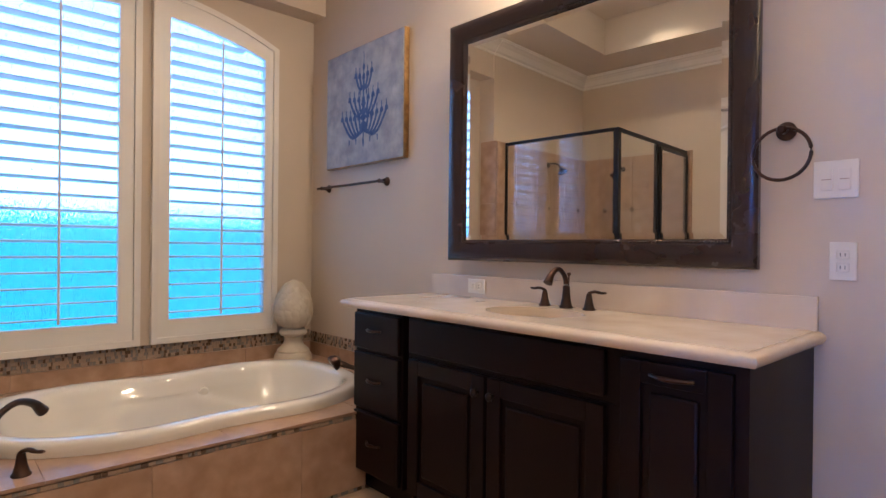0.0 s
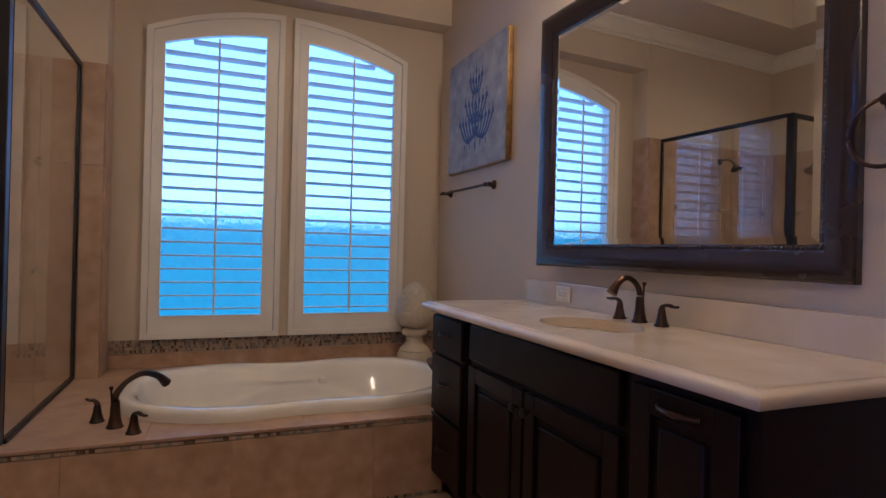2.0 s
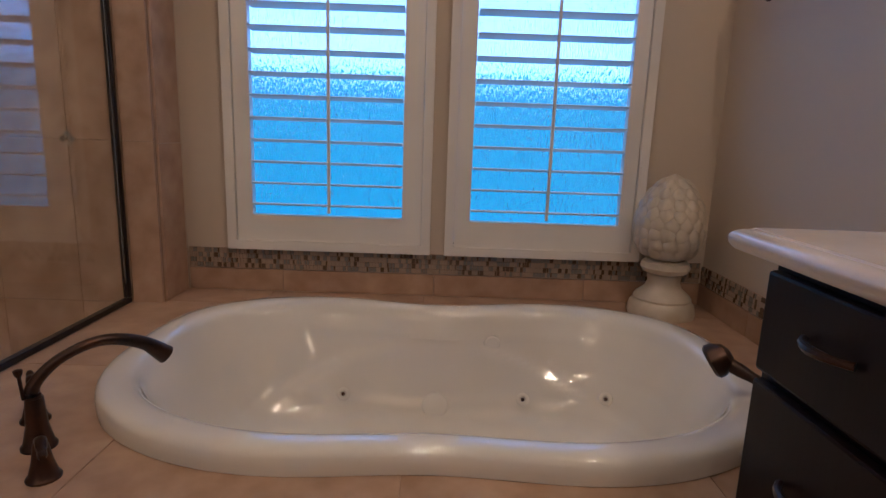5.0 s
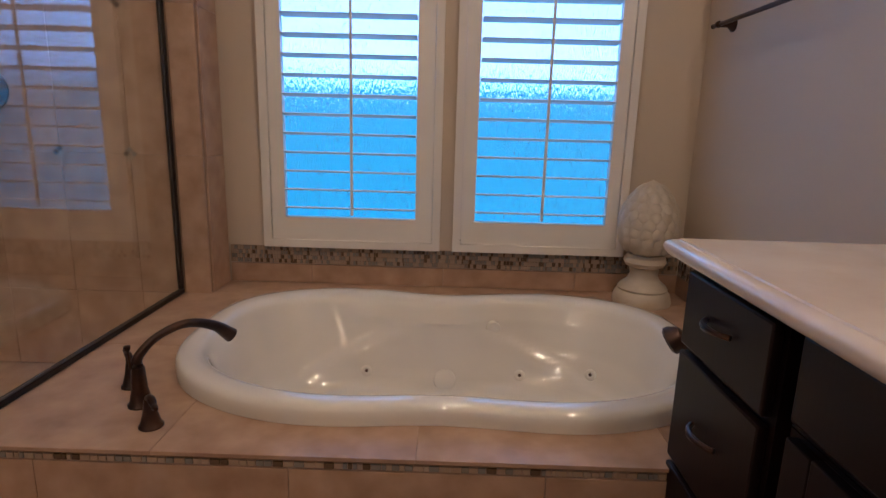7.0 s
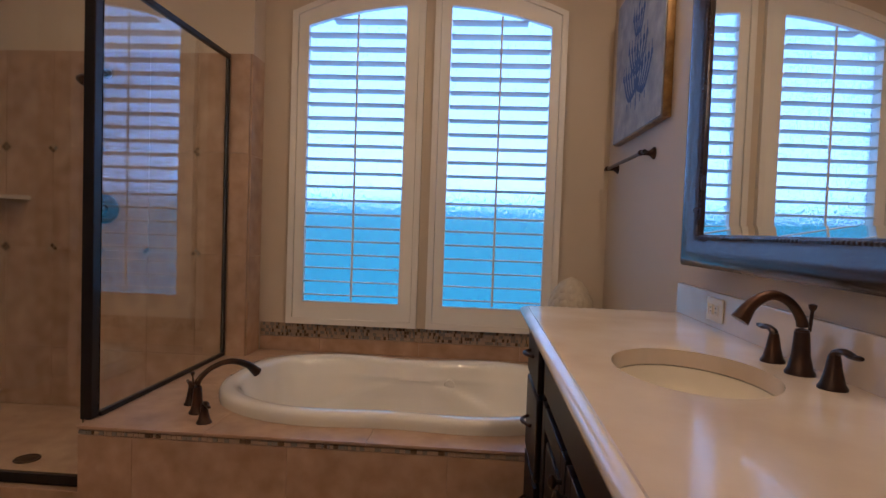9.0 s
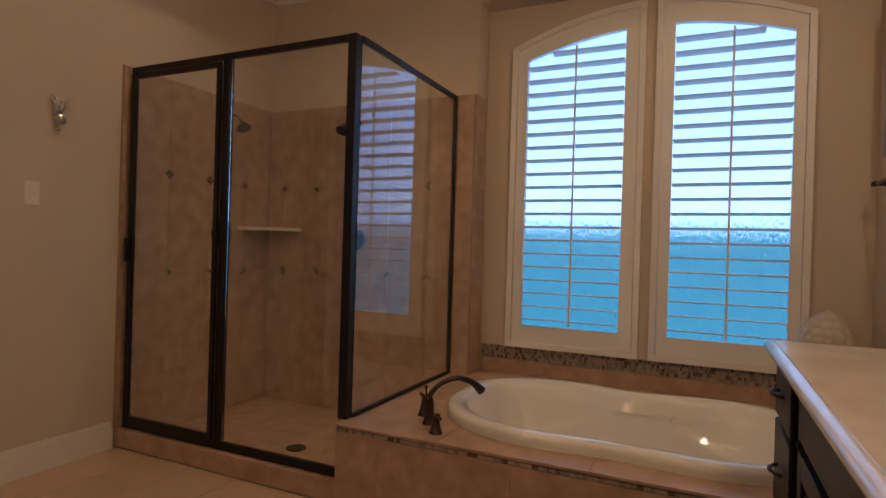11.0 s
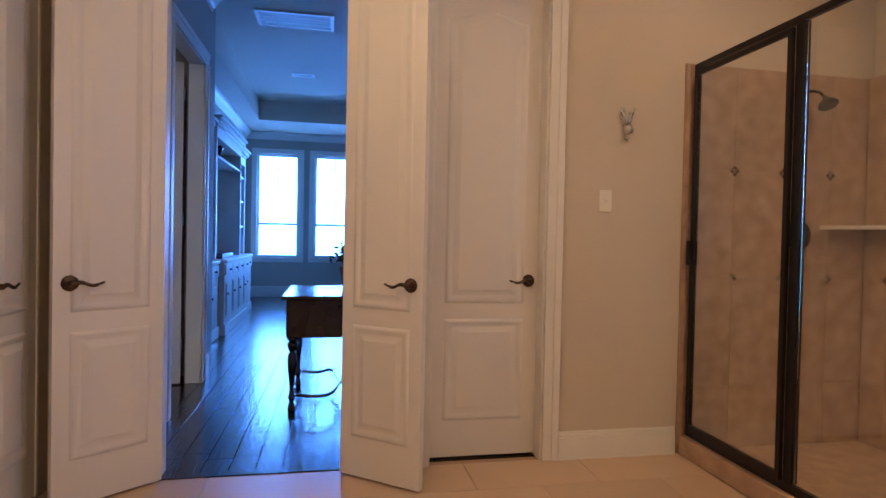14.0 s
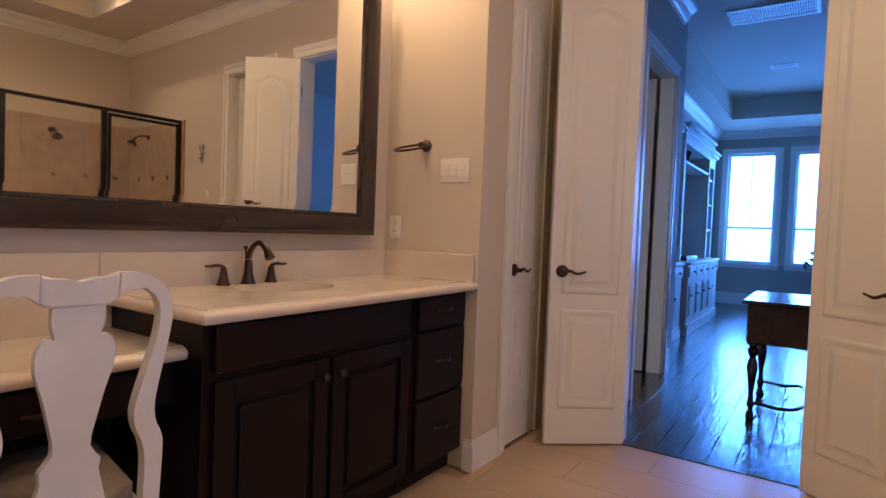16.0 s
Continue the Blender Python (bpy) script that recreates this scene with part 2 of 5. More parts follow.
# ---- large structure ----
ZC = 3.04
XW, XE, YS, YN = 0.985, 4.70, 1.487, 6.36
YL, XL = 2.055, 1.78
structure("floor_slab", B(0.902, 6.0, 1.2, 6.7, -0.20, -0.012), GROUT, "pale grout bed under the travertine floor", "floor")
structure("bedroom_floor_slab", B(-7.4, 0.90, 0.4, 6.3, -0.20, -0.0125), DARKFL, "dark underlay of the hardwood floor", "floor")


def wall_with_holes(name, axis, w0, w1, u0, u1, z0, z1, holes, mat, label):
    """A wall across axis from w0 to w1, running u0..u1, with square holes (ua, ub, za, zb)."""
    bm = bmesh.new()
    def add(a, b, c, d):
        if b - a > 1e-4 and d - c > 1e-4:
            if axis == "x":
                box(bm, w0, w1, a, b, c, d)
            else:
                box(bm, a, b, w0, w1, c, d)
    u = u0
    for ua, ub, za, zb in sorted(holes):
        add(u, ua, z0, z1)
        add(ua, ub, z0, za)
        add(ua, ub, zb, z1)
        u = ub
    add(u, u1, z0, z1)
    return structure(name, bm, mat, label)


DH = 2.44
# west wall: bedroom doorway and closet doorway
wall_with_holes("wall_west", "x", 0.845, XW, YL, 7.0, 0, 3.5, [(2.50, 3.365, 0, DH + 0.02), (3.765, 4.365, 0, DH + 0.02)], PAINT, "tan painted wall with the double doorway and the closet door")
structure("wall_closet_back", B(0.60, 0.84, 3.72, 4.42, 0, 2.7), PAINT, "plain wall behind the closet door")
# linen closet wall facing north, with its door opening
wall_with_holes("wall_linen", "y", YL - 0.13, YL, 0.845, XL, 0, 3.5, [(1.065, 1.465, 0, DH + 0.02)], PAINT, "tan painted wall with the narrow linen closet door")
structure("wall_linen_side", B(XL - 0.14, XL, 1.34, YL - 0.13, 0, 3.5), PAINT, "tan painted side wall beside the double vanity")
structure("wall_linen_back", B(0.86, XL - 0.14, 1.76, 1.86, 0, 2.7), PAINT, "plain wall inside the linen closet")
structure("wall_south", B(XL, 6.0, 1.34, YS, 0, 3.5), PAINT, "warm cream painted wall behind the long vanity")
structure("wall_east", B(XE, XE + 0.15, 3.26, 7.0, 0, 3.5), PAINT, "tan painted wall behind the vanity beside the tub")
structure("wall_east_return", B(5.85, 6.0, YS, 3.26, 0, 3.5), PAINT, "plain tan wall closing the entry recess")
structure("wall_recess", B(XE + 0.15, 6.0, 3.26, 3.41, 0, 3.5), PAINT, "plain tan wall of the entry recess")

# north wall with the niche over the tub and the two arched windows
structure("wall_north_shower", B(XW, 2.612, 6.352, 6.9, 0, 3.5), PAINT, "tan painted wall above the shower tiles")
structure("wall_niche_header", B(2.612, XE, YN, 6.9, 2.70, 3.5), PAINT, "tan painted header over the tub niche")
CX = 3.62


def arch(x, top, drop, half):
    return top - drop * ((x - CX) / half) ** 2


def arch_outline(x0, x1, z0, top, drop, half, n=12):
    return [(x0, z0), (x1, z0)] + [(x1 + (x0 - x1) * k / n, arch(x1 + (x0 - x1) * k / n, top, drop, half)) for k in range(n + 1)]


def ring_panel(bm, outer, inner, y0, y1):
    """A slab between two outlines with the same number of points."""
    n = len(outer)
    rows = [[bm.verts.new((u, y, v)) for u, v in o] for o, y in ((outer, y0), (outer, y1), (inner, y1), (inner, y0))]
    for a in range(4):
        p, q = rows[a], rows[(a + 1) % 4]
        for i in range(n):
            bm.faces.new((p[i], p[(i + 1) % n], q[(i + 1) % n], q[i]))
    return bm


W1, W2 = (2.790, 3.590), (3.648, 4.425)
bm = bmesh.new()
box(bm, 2.612, XE, 6.52, 6.66, 0, 0.56)
box(bm, 2.612, W1[0] + 0.02, 6.52, 6.66, 0.56, 2.70)
box(bm, W2[1] - 0.02, XE, 6.52, 6.66, 0.56, 2.70)
box(bm, W1[1] - 0.02, W2[0] + 0.02, 6.52, 6.66, 0.56, 2.70)
for x0, x1 in ((W1[0] + 0.02, W1[1] - 0.02), (W2[0] + 0.02, W2[1] - 0.02)):
    top = [(x0 + (x1 - x0) * k / 12, arch(x0 + (x1 - x0) * k / 12, 2.60, 0.18, 0.82)) for k in range(13)]
    prism(bm, top + [(x1, 2.70), (x0, 2.70)], "y", 6.52, 6.66)
structure("wall_north", bm, PAINT, "tan painted niche wall with two arched window openings")

# ceiling with its raised tray
bm = bmesh.new()
T0, T1, T2, T3 = 1.60, 3.95, 2.35, 5.77
for a in ((0.7, T0, 1.2, 7.0), (T1, 6.1, 1.2, 7.0), (T0, T1, 1.2, T2), (T0, T1, T3, 7.0)):
    box(bm, *a, ZC, ZC + 0.12)
box(bm, T0 - 0.12, T1 + 0.12, T2 - 0.12, T3 + 0.12, ZC + 0.34, ZC + 0.46)
for a in ((T0 - 0.12, T0, T2, T3), (T1, T1 + 0.12, T2, T3), (T0 - 0.12, T1 + 0.12, T2 - 0.12, T2), (T0 - 0.12, T1 + 0.12, T3, T3 + 0.12)):
    box(bm, *a, ZC + 0.12, ZC + 0.34)
structure("ceiling", bm, CEIL, "cream painted ceiling with a raised tray", "ceiling")


def crown(name, p0, p1, out, z=ZC):
    """A crown moulding from p0 to p1; out is the direction into the room."""
    prof = [(0, 0), (0, -0.125), (0.012, -0.125), (0.012, -0.105), (0.03, -0.09), (0.055, -0.05), (0.085, -0.028), (0.10, -0.022), (0.10, -0.01), (0.115, -0.01), (0.115, 0)]
    bm = bmesh.new()
    rows = []
    for p in (p0, p1):
        rows.append([bm.verts.new((p[0] + out[0] * a, p[1] + out[1] * a, z + h)) for a, h in prof])
    n = len(prof)
    for i in range(n):
        bm.faces.new((rows[0][i], rows[0][(i + 1) % n], rows[1][(i + 1) % n], rows[1][i]))
    bm.faces.new(rows[0])
    bm.faces.new(rows[1][::-1])
    return structure(name, bm, TRIM, "white painted crown moulding", "trim")


crown("trim_crown_west", (XW, YL), (XW, 6.352), (1, 0))
crown("trim_crown_north", (XW, 6.352), (2.612, 6.352), (0, -1))
crown("trim_crown_niche", (2.612, YN), (XE, YN), (0, -1))
crown("trim_crown_east", (XE, 3.26), (XE, YN), (-1, 0))
crown("trim_crown_south", (XL, YS), (5.85, YS), (0, 1))
crown("trim_crown_linen", (XW, YL), (XL, YL), (0, 1))


def baseboard(name, x0, x1, y0, y1, h=0.15):
    """A baseboard along the box's longer side, with a stepped top."""
    bm = bmesh.new()
    box(bm, x0, x1, y0, y1, 0, h - 0.035)
    cx, cy = (x1 - x0) * 0.22, (y1 - y0) * 0.22
    if x1 - x0 > y1 - y0:
        cx = 0
    else:
        cy = 0
    box(bm, x0 + cx, x1 - cx, y0 + cy, y1 - cy, h - 0.035, h - 0.016, 0.003)
    box(bm, x0 + 1.8 * cx, x1 - 1.8 * cx, y0 + 1.8 * cy, y1 - 1.8 * cy, h - 0.016, h, 0.002)
    return structure(name, bm, TRIM, "tall white painted baseboard with a stepped top", "baseboard")


baseboard("baseboard_west", XW, XW + 0.018, 4.452, 5.125)
baseboard("baseboard_linen", 1.553, XL + 0.018, YL, YL + 0.018)
baseboard("baseboard_linen_side", XL, XL + 0.018, YL - 0.04, YL)
baseboard("baseboard_east", XE - 0.018, XE, 3.26, 3.38)


# ---- window shutters ----
ATOP, ADROP = 2.475, 0.125


def shutter(x0, x1, gx0, gx1, rod_x, m0):
    ob = thing("plantation_shutter", pose(0, 0, 0), "white arched plantation shutter with open louvres over the tub", "shutter", "shutters over the tub")
    n = 12
    outer = arch_outline(x0, x1, 0.545, 2.622, 0.19, 0.82)
    mid = arch_outline(x0 + 0.035, x1 - 0.035, 0.580, 2.587, 0.18, 0.80)
    inner = arch_outline(gx0, gx1, 0.684, ATOP, ADROP, 0.72)
    part("outer_frame", ring_panel(bmesh.new(), outer, mid, 6.485, 6.56), SHUT, ob)
    part("panel_frame", ring_panel(bmesh.new(), [(u + (0.003 if u < (x0 + x1) / 2 else -0.003), v) for u, v in mid], inner, 6.497, 6.535), SHUT, ob)
    pitch = 0.0825
    lou = bmesh.new()
    prism(lou, [(0.0415 * math.cos(a), 0.005 * math.sin(a)) for a in [2 * math.pi * k / 12 for k in range(12)]], "x", gx0 + 0.004, gx1 - 0.004)
    first = None
    for k in range(25):
        z = 0.725 + pitch * k
        za = min(arch(gx0, ATOP, ADROP, 0.72), arch(gx1, ATOP, ADROP, 0.72))
        if z > ATOP:
            break
        a, b = gx0 + 0.004, gx1 - 0.004
        if z + 0.02 > za:
            cut = 0.72 * math.sqrt(max((ATOP - 0.02 - z) / ADROP, 0))
            if gx0 < CX:
                a = max(a, CX - cut)
            if gx1 > CX:
                b = min(b, CX + cut)
            if b - a < 0.12:
                continue
            bm = bmesh.new()
            prism(bm, [(0.0415 * math.cos(t), 0.005 * math.sin(t)) for t in [2 * math.pi * j / 12 for j in range(12)]], "x", a, b)
            o = part("louvre", bm, SHUT, ob)
        elif first is None:
            o = first = part("louvre", lou, SHUT, ob)
        else:
            o = new("louvre", first.data)
            o.parent = ob
        o.matrix_local = pose(0, 6.515, z, LOUVRE)
    zt = arch(rod_x, ATOP, ADROP, 0.72)
    part("tilt_rod", B(rod_x - 0.006, rod_x + 0.006, 6.462, 6.474, 0.70, zt - 0.03, 0.003), SHUT, ob)
    for hz in (0.85, 2.1):
        hx = x0 + 0.032 if m0 else x1 - 0.032
        part("hinge", B(hx - 0.006, hx + 0.006, 6.480, 6.4845, hz, hz + 0.07, 0.001), SHUT, ob)
    return ob


LOUVRE = -7
shutter(W1[0], W1[1], 2.889, 3.477, 3.195, True)
shutter(W2[0], W2[1], 3.745, 4.333, 4.042, False)

RAIN = plain("rain_glass", (0.97, 0.99, 1.0), 0.03, 0.0, 1.0, 1.4)
_nt = RAIN.node_tree
_no = _nt.nodes.new("ShaderNodeTexNoise")
_mp = _nt.nodes.new("ShaderNodeMapping")
_tc = _nt.nodes.new("ShaderNodeTexCoord")
_bp = _nt.nodes.new("ShaderNodeBump")
_mp.inputs["Scale"].default_value = (1, 1, 0.14)
_no.inputs["Scale"].default_value, _no.inputs["Detail"].default_value = 240, 2
_bp.inputs["Strength"].default_value, _bp.inputs["Distance"].default_value = 1.0, 0.0075
for a, b in ((_tc.outputs["Object"], _mp.inputs["Vector"]), (_mp.outputs[0], _no.inputs["Vector"]), (_no.outputs["Fac"], _bp.inputs["Height"]), (_bp.outputs[0], _nt.nodes["Principled BSDF"].inputs["Normal"])):
    _nt.links.new(a, b)
for n, (a, b) in enumerate((W1, W2)):
    w = thing(f"window_{n + 1}", pose(0, 0, 0), "arched window with white vinyl frame and rippled privacy glass behind the shutter", "window", kind="structure")
    part("window_frame", ring_panel(bmesh.new(), arch_outline(a + 0.02, b - 0.02, 0.58, 2.61, 0.20, 0.82), arch_outline(a + 0.045, b - 0.045, 0.605, 2.585, 0.19, 0.80), 6.60, 6.655), TRIM, w)
    o = part("pane", prism(bmesh.new(), arch_outline(a + 0.04, b - 0.04, 0.60, 2.59, 0.19, 0.80), "y", 6.625, 6.630), RAIN, w)
    o.visible_shadow = False

# ---- outside ----
GRASS = material("lawn", (0.06, 0.09, 0.03), 0.95, spots=(0.09, 0.10, 0.05), spot_scale=1.5, grain=30, bump=1.0)
FENCE = material("weathered_fence_wood", (0.16, 0.17, 0.15), 0.8, spots=(0.09, 0.10, 0.085), spot_scale=4, grain=40, bump=0.4, stretch=(1, 1, 0.2))
tagged(part("ground", B(-200, 200, -200, 200, -0.6, -0.35), GRASS, smooth=False), "mown green lawn outside the house", "ground", "", "structure")
fence = thing("fence", pose(0, 9.6, -0.35), "weathered grey wooden board fence standing on the lawn", "fence")
fb = None
for k in range(70):
    x = -2.0 + k * 0.15
    if fb is None:
        fb = part("board", B(0, 0.142, 0, 0.02, 0.04, 1.85, 0.003), FENCE, fence)
        o = fb
    else:
        o = new("board", fb.data)
        o.parent = fence
    o.matrix_local = pose(x, 0, 0)
for z in (0.4, 1.5):
    part("rail", B(-2, 8.5, 0.022, 0.06, z, z + 0.09), FENCE, fence)


# ---- tub deck and its tiles ----
DX0, DZ, DY = 2.476, 0.37, 5.115
deck = thing("tub_deck", pose(0, 0, 0), "travertine tiled tub deck with a thin mosaic strip under its edge", "tub surround", kind="structure")


EP, EQ = 0.78, 0.56


def egg(u, a, b, pinch):
    """An hourglass oval: the point at angle u, half-length a, half-width b."""
    c, s = math.cos(u), math.sin(u)
    x = a * (abs(c) ** EP) * (1 if c >= 0 else -1)
    y = b * (abs(s) ** (EQ if s > 0 else 0.80)) * (1 if s >= 0 else -1)
    y *= 1 - pinch * (1.4 if s > 0 else 0.8) * math.exp(-((x / (a * 0.36)) ** 2))
    return x, y


TX, TY = 3.632, 5.768


def deck_ring(bm, z, inset=0.0, grow=0.0):
    """The flat face of the deck round the tub's opening."""
    n = 96
    lo, hi = [], []
    corners = [(DX0 + inset, DY + inset), (XE - 0.001, DY + inset), (XE - 0.001, 6.51), (DX0 + inset, 6.51)]
    for k in range(n):
        u = 2 * math.pi * k / n
        x, y = egg(u, 0.80 + grow, 0.500 + grow, 0.13)
        c, s = math.cos(u), math.sin(u)
        hx = (DX0 + inset - TX, XE - 0.001 - TX)[c > 0]
        hy = (DY + inset - TY, 6.51 - TY)[s > 0]
        t = min(hx / c if abs(c) > 1e-6 else 1e9, hy / s if abs(s) > 1e-6 else 1e9)
        ox, oy = TX + c * t, TY + s * t
        for X, Y in corners:
            if abs(math.remainder(math.atan2(Y - TY, X - TX) - u, 2 * math.pi)) < math.pi / n:
                ox, oy = X, Y
        lo.append(bm.verts.new((TX + x, TY + y, z)))
        hi.append(bm.verts.new((ox, oy, z)))
    for k in range(n):
        j = (k + 1) % n
        bm.faces.new((lo[k], lo[j], hi[j], hi[k]))
    return bm


def thicken(bm, d):
    top = bm.faces[:]
    r = bmesh.ops.extrude_face_region(bm, geom=top)
    for v in r["geom"]:
        if isinstance(v, bmesh.types.BMVert):
            v.co.z -= d
    return bm


part("deck_bed", thicken(deck_ring(bmesh.new(), DZ - 0.004, 0.012, 0.004), 0.03), GROUT, deck, smooth=False)
part("apron_bed", B(DX0 + 0.006, 4.20, DY + 0.012, DY + 0.06, 0, DZ - 0.036), GROUT, deck, smooth=False)
part("side_bed", B(DX0 + 0.012, DX0 + 0.05, DY + 0.062, 6.35, 0, DZ - 0.036), GROUT, deck, smooth=False)

# ---- tub ----
tub = thing("bathtub", pose(TX, TY, DZ), "glossy white hourglass whirlpool bathtub set into the tiled deck", "bathtub")
bm = bmesh.new()
LIP = [(0.846, 0.560, 0.001), (0.847, 0.561, 0.020), (0.845, 0.559, 0.038), (0.840, 0.553, 0.049), (0.832, 0.540, 0.0555), (0.815, 0.522, 0.0570), (0.795, 0.502, 0.0560), (0.778, 0.485, 0.0520), (0.767, 0.470, 0.043), (0.760, 0.460, 0.030), (0.755, 0.452, 0.012)]
WALL = [(0.012, 0.755, 0.452), (-0.04, 0.735, 0.430), (-0.14, 0.70, 0.395), (-0.23, 0.655, 0.355), (-0.275, 0.61, 0.325)]
FLOOR = [(0.585, 0.305, -0.290), (0.54, 0.28, -0.300), (0.36, 0.18, -0.305), (0.15, 0.08, -0.307)]


def wall_size(z):
    zs = [w[0] for w in WALL][::-1]
    return np.interp(z, zs, [w[1] for w in WALL][::-1]), np.interp(z, zs, [w[2] for w in WALL][::-1])


def pinch(z):
    return 0.13 if z > -0.05 else 0.13 + z * 0.3


def shell_y(x, z):
    """Where the back wall of the tub is at x and height z."""
    a, b = wall_size(z)
    c = (abs(x) / a) ** (1 / EP)
    return b * math.sqrt(max(1 - c * c, 0)) ** EQ * (1 - 1.4 * pinch(z) * math.exp(-((x / (a * 0.36)) ** 2)))


levels = LIP + [(*wall_size(-0.0137 * k), -0.0137 * k) for k in range(1, 21)] + FLOOR
rings = []
N = 160
for a, b, z in levels:
    row = []
    for k in range(N):
        x, y = egg(2 * math.pi * k / N, a, b, pinch(z))
        if y > 0 and z < 0 and 0.08 < abs(x) < 0.62:
            ridge = -0.055 - 0.42 * (abs(x) - 0.10)
            d = z - ridge
            fade = min((abs(x) - 0.08) / 0.10, (0.62 - abs(x)) / 0.10, 1)
            y -= 0.018 * fade * (math.exp(-((d / 0.022) ** 2)) if d > 0 else math.exp(-((d / 0.09) ** 2)))
        row.append(bm.verts.new((x, y, z)))
    rings.append(row)
for p, q in zip(rings, rings[1:]):
    for k in range(N):
        bm.faces.new((p[k], p[(k + 1) % N], q[(k + 1) % N], q[k]))
bm.faces.new(rings[-1])
part("shell", bm, ACRYL, tub)


def on_wall(x, z, out=0.004):
    y = shell_y(x, z)
    dx = (shell_y(x + 0.01, z) - shell_y(x - 0.01, z)) / 0.02
    dz = (shell_y(x, z + 0.01) - shell_y(x, z - 0.01)) / 0.02
    return Matrix.Translation((x, y - out, z)) @ Vector((dx, -1, dz)).to_track_quat("Z", "Y").to_matrix().to_4x4()


for jx, jz, jo in ((-0.315, -0.235, 0.016), (0.30, -0.235, 0.016), (0.57, -0.20, 0.006)):
    jet = part("jet", lathe(bmesh.new(), [(0.022, -0.03), (0.022, 0.004), (0.019, 0.006), (0.010, 0.006), (0.008, 0.002)], on_wall(jx, jz, jo), 20), ACRYL, tub)
    part("nozzle", lathe(bmesh.new(), [(0.0065, 0), (0.0065, 0.0065), (0.003, 0.0075)], on_wall(jx, jz, jo), 12), BRONZE, jet, "small dark bronze nozzle")
part("suction_cover", lathe(bmesh.new(), [(0.045, -0.03), (0.045, 0.001), (0.041, 0.005), (0.020, 0.007), (0.004, 0.0075)], on_wall(0.0, -0.262), 28), ACRYL, tub)
part("overflow_cover", lathe(bmesh.new(), [(0.030, -0.02), (0.030, 0.002), (0.026, 0.006), (0.003, 0.008)], on_wall(0.19, -0.06), 24), ACRYL, tub)


# ---- widespread faucets ----
def faucet(m, label, spread, h, reach, k, group="", tall=1.0, turn=0):
    """A swan-neck spout leaning to +y with two lever handles along x; k scales the thicknesses."""
    ob = thing("faucet", m, label, "faucet", group)
    part("spout_base", lathe(bmesh.new(), [(0.031 * k, 0), (0.031 * k, 0.005), (0.026 * k, 0.012), (0.019 * k, h * 0.25), (0.0155 * k, h * 0.55)]), BRONZE, ob)
    ctrl = [(0, 0, h * 0.50), (0, 0.002, h * 0.68), (0, reach * 0.20, h * 0.90), (0, reach * 0.50, h), (0, reach * 0.80, h * 0.88), (0, reach, h * 0.66)]
    pts = smooth_path(ctrl, 24)
    rad = [(0.0155 - 0.0045 * math.sin(math.pi * min(q / 20, 1)) - 0.001 * q / 24) * k + (0.0016 * k * (q - 20) if q > 20 else 0) for q in range(25)]
    part("spout", tube(bmesh.new(), [Matrix.Rotation(radians(turn), 3, "Z") @ p for p in pts], rad, 14), BRONZE, ob)
    part("lift_rod", lathe(bmesh.new(), [(0.0035, 0), (0.0035, 0.045 * k), (0.0075, 0.052 * k), (0.0085, 0.060 * k), (0.003, 0.062 * k)], pose(0, 0, 0, 0, 0, turn) @ pose(0, -0.016 * k, h * 0.55, 4, 0, 0), 10), BRONZE, ob)
    for s in (-1, 1):
        q = k * tall
        hd = part("handle", lathe(bmesh.new(), [(0.028 * k, 0), (0.028 * k, 0.004), (0.023 * k, 0.011), (0.0165 * k, 0.036 * q), (0.0125 * k, 0.062 * q), (0.0105 * k, 0.070 * q)], None, 20), BRONZE, ob)
        hd.location = (s * spread, 0, 0)
        lv = smooth_path([(-s * 0.004, 0, 0.060 * q), (s * 0.004, 0, 0.074 * q), (s * 0.028, 0, 0.081 * q), (s * 0.055, 0, 0.077 * q), (s * 0.082 * k, 0, 0.079 * q)], 12)
        part("lever", tube(bmesh.new(), lv, [0.0105 * k] * 4 + [0.0095 * k] * 5 + [0.0075 * k] * 3 + [0.005 * k], 10, 0.75), BRONZE, hd)
    return ob


faucet(pose(2.834, 5.325, DZ, 0, 0, -52), "oil-rubbed bronze swan-neck tub faucet with two levers on the travertine deck", 0.130, 0.195, 0.255, 1.05, turn=9)


# ---- cabinets ----
def raised_panel(bm, u0, u1, z0, z1, w, t, out, axis, raised=True):
    """A door or drawer front with a bevelled field. It lies across axis at w and its face looks to out."""
    def slab(a, b, c, d, e, f, bev=0.003):
        lo, hi = min(w + out * e, w + out * f), max(w + out * e, w + out * f)
        if axis == "x":
            box(bm, lo, hi, a, b, c, d, bev)
        else:
            box(bm, a, b, lo, hi, c, d, bev)
    r = 0.062
    if not raised:
        slab(u0, u1, z0, z1, 0, t, 0.006)
        return bm
    slab(u0 + r, u1 - r, z0 + r, z1 - r, 0, t * 0.35, 0)
    slab(u0 + r + 0.022, u1 - r - 0.022, z0 + r + 0.022, z1 - r - 0.022, 0, t * 0.9, 0.009)
    return bm


def front_frame(u0, u1, z0, z1, w, t, out, axis, parent):
    """The two stiles and two rails round a raised panel."""
    r = 0.062
    lo, hi = min(w, w + out * t), max(w, w + out * t)
    for nm, a, b, c, d in (("stile", u0, u0 + r, z0, z1), ("stile", u1 - r, u1, z0, z1), ("rail", u0 + r, u1 - r, z1 - r, z1), ("rail", u0 + r, u1 - r, z0, z0 + r)):
        part(nm, B(lo, hi, a, b, c, d, 0.003) if axis == "x" else B(a, b, lo, hi, c, d, 0.003), WOOD, parent)


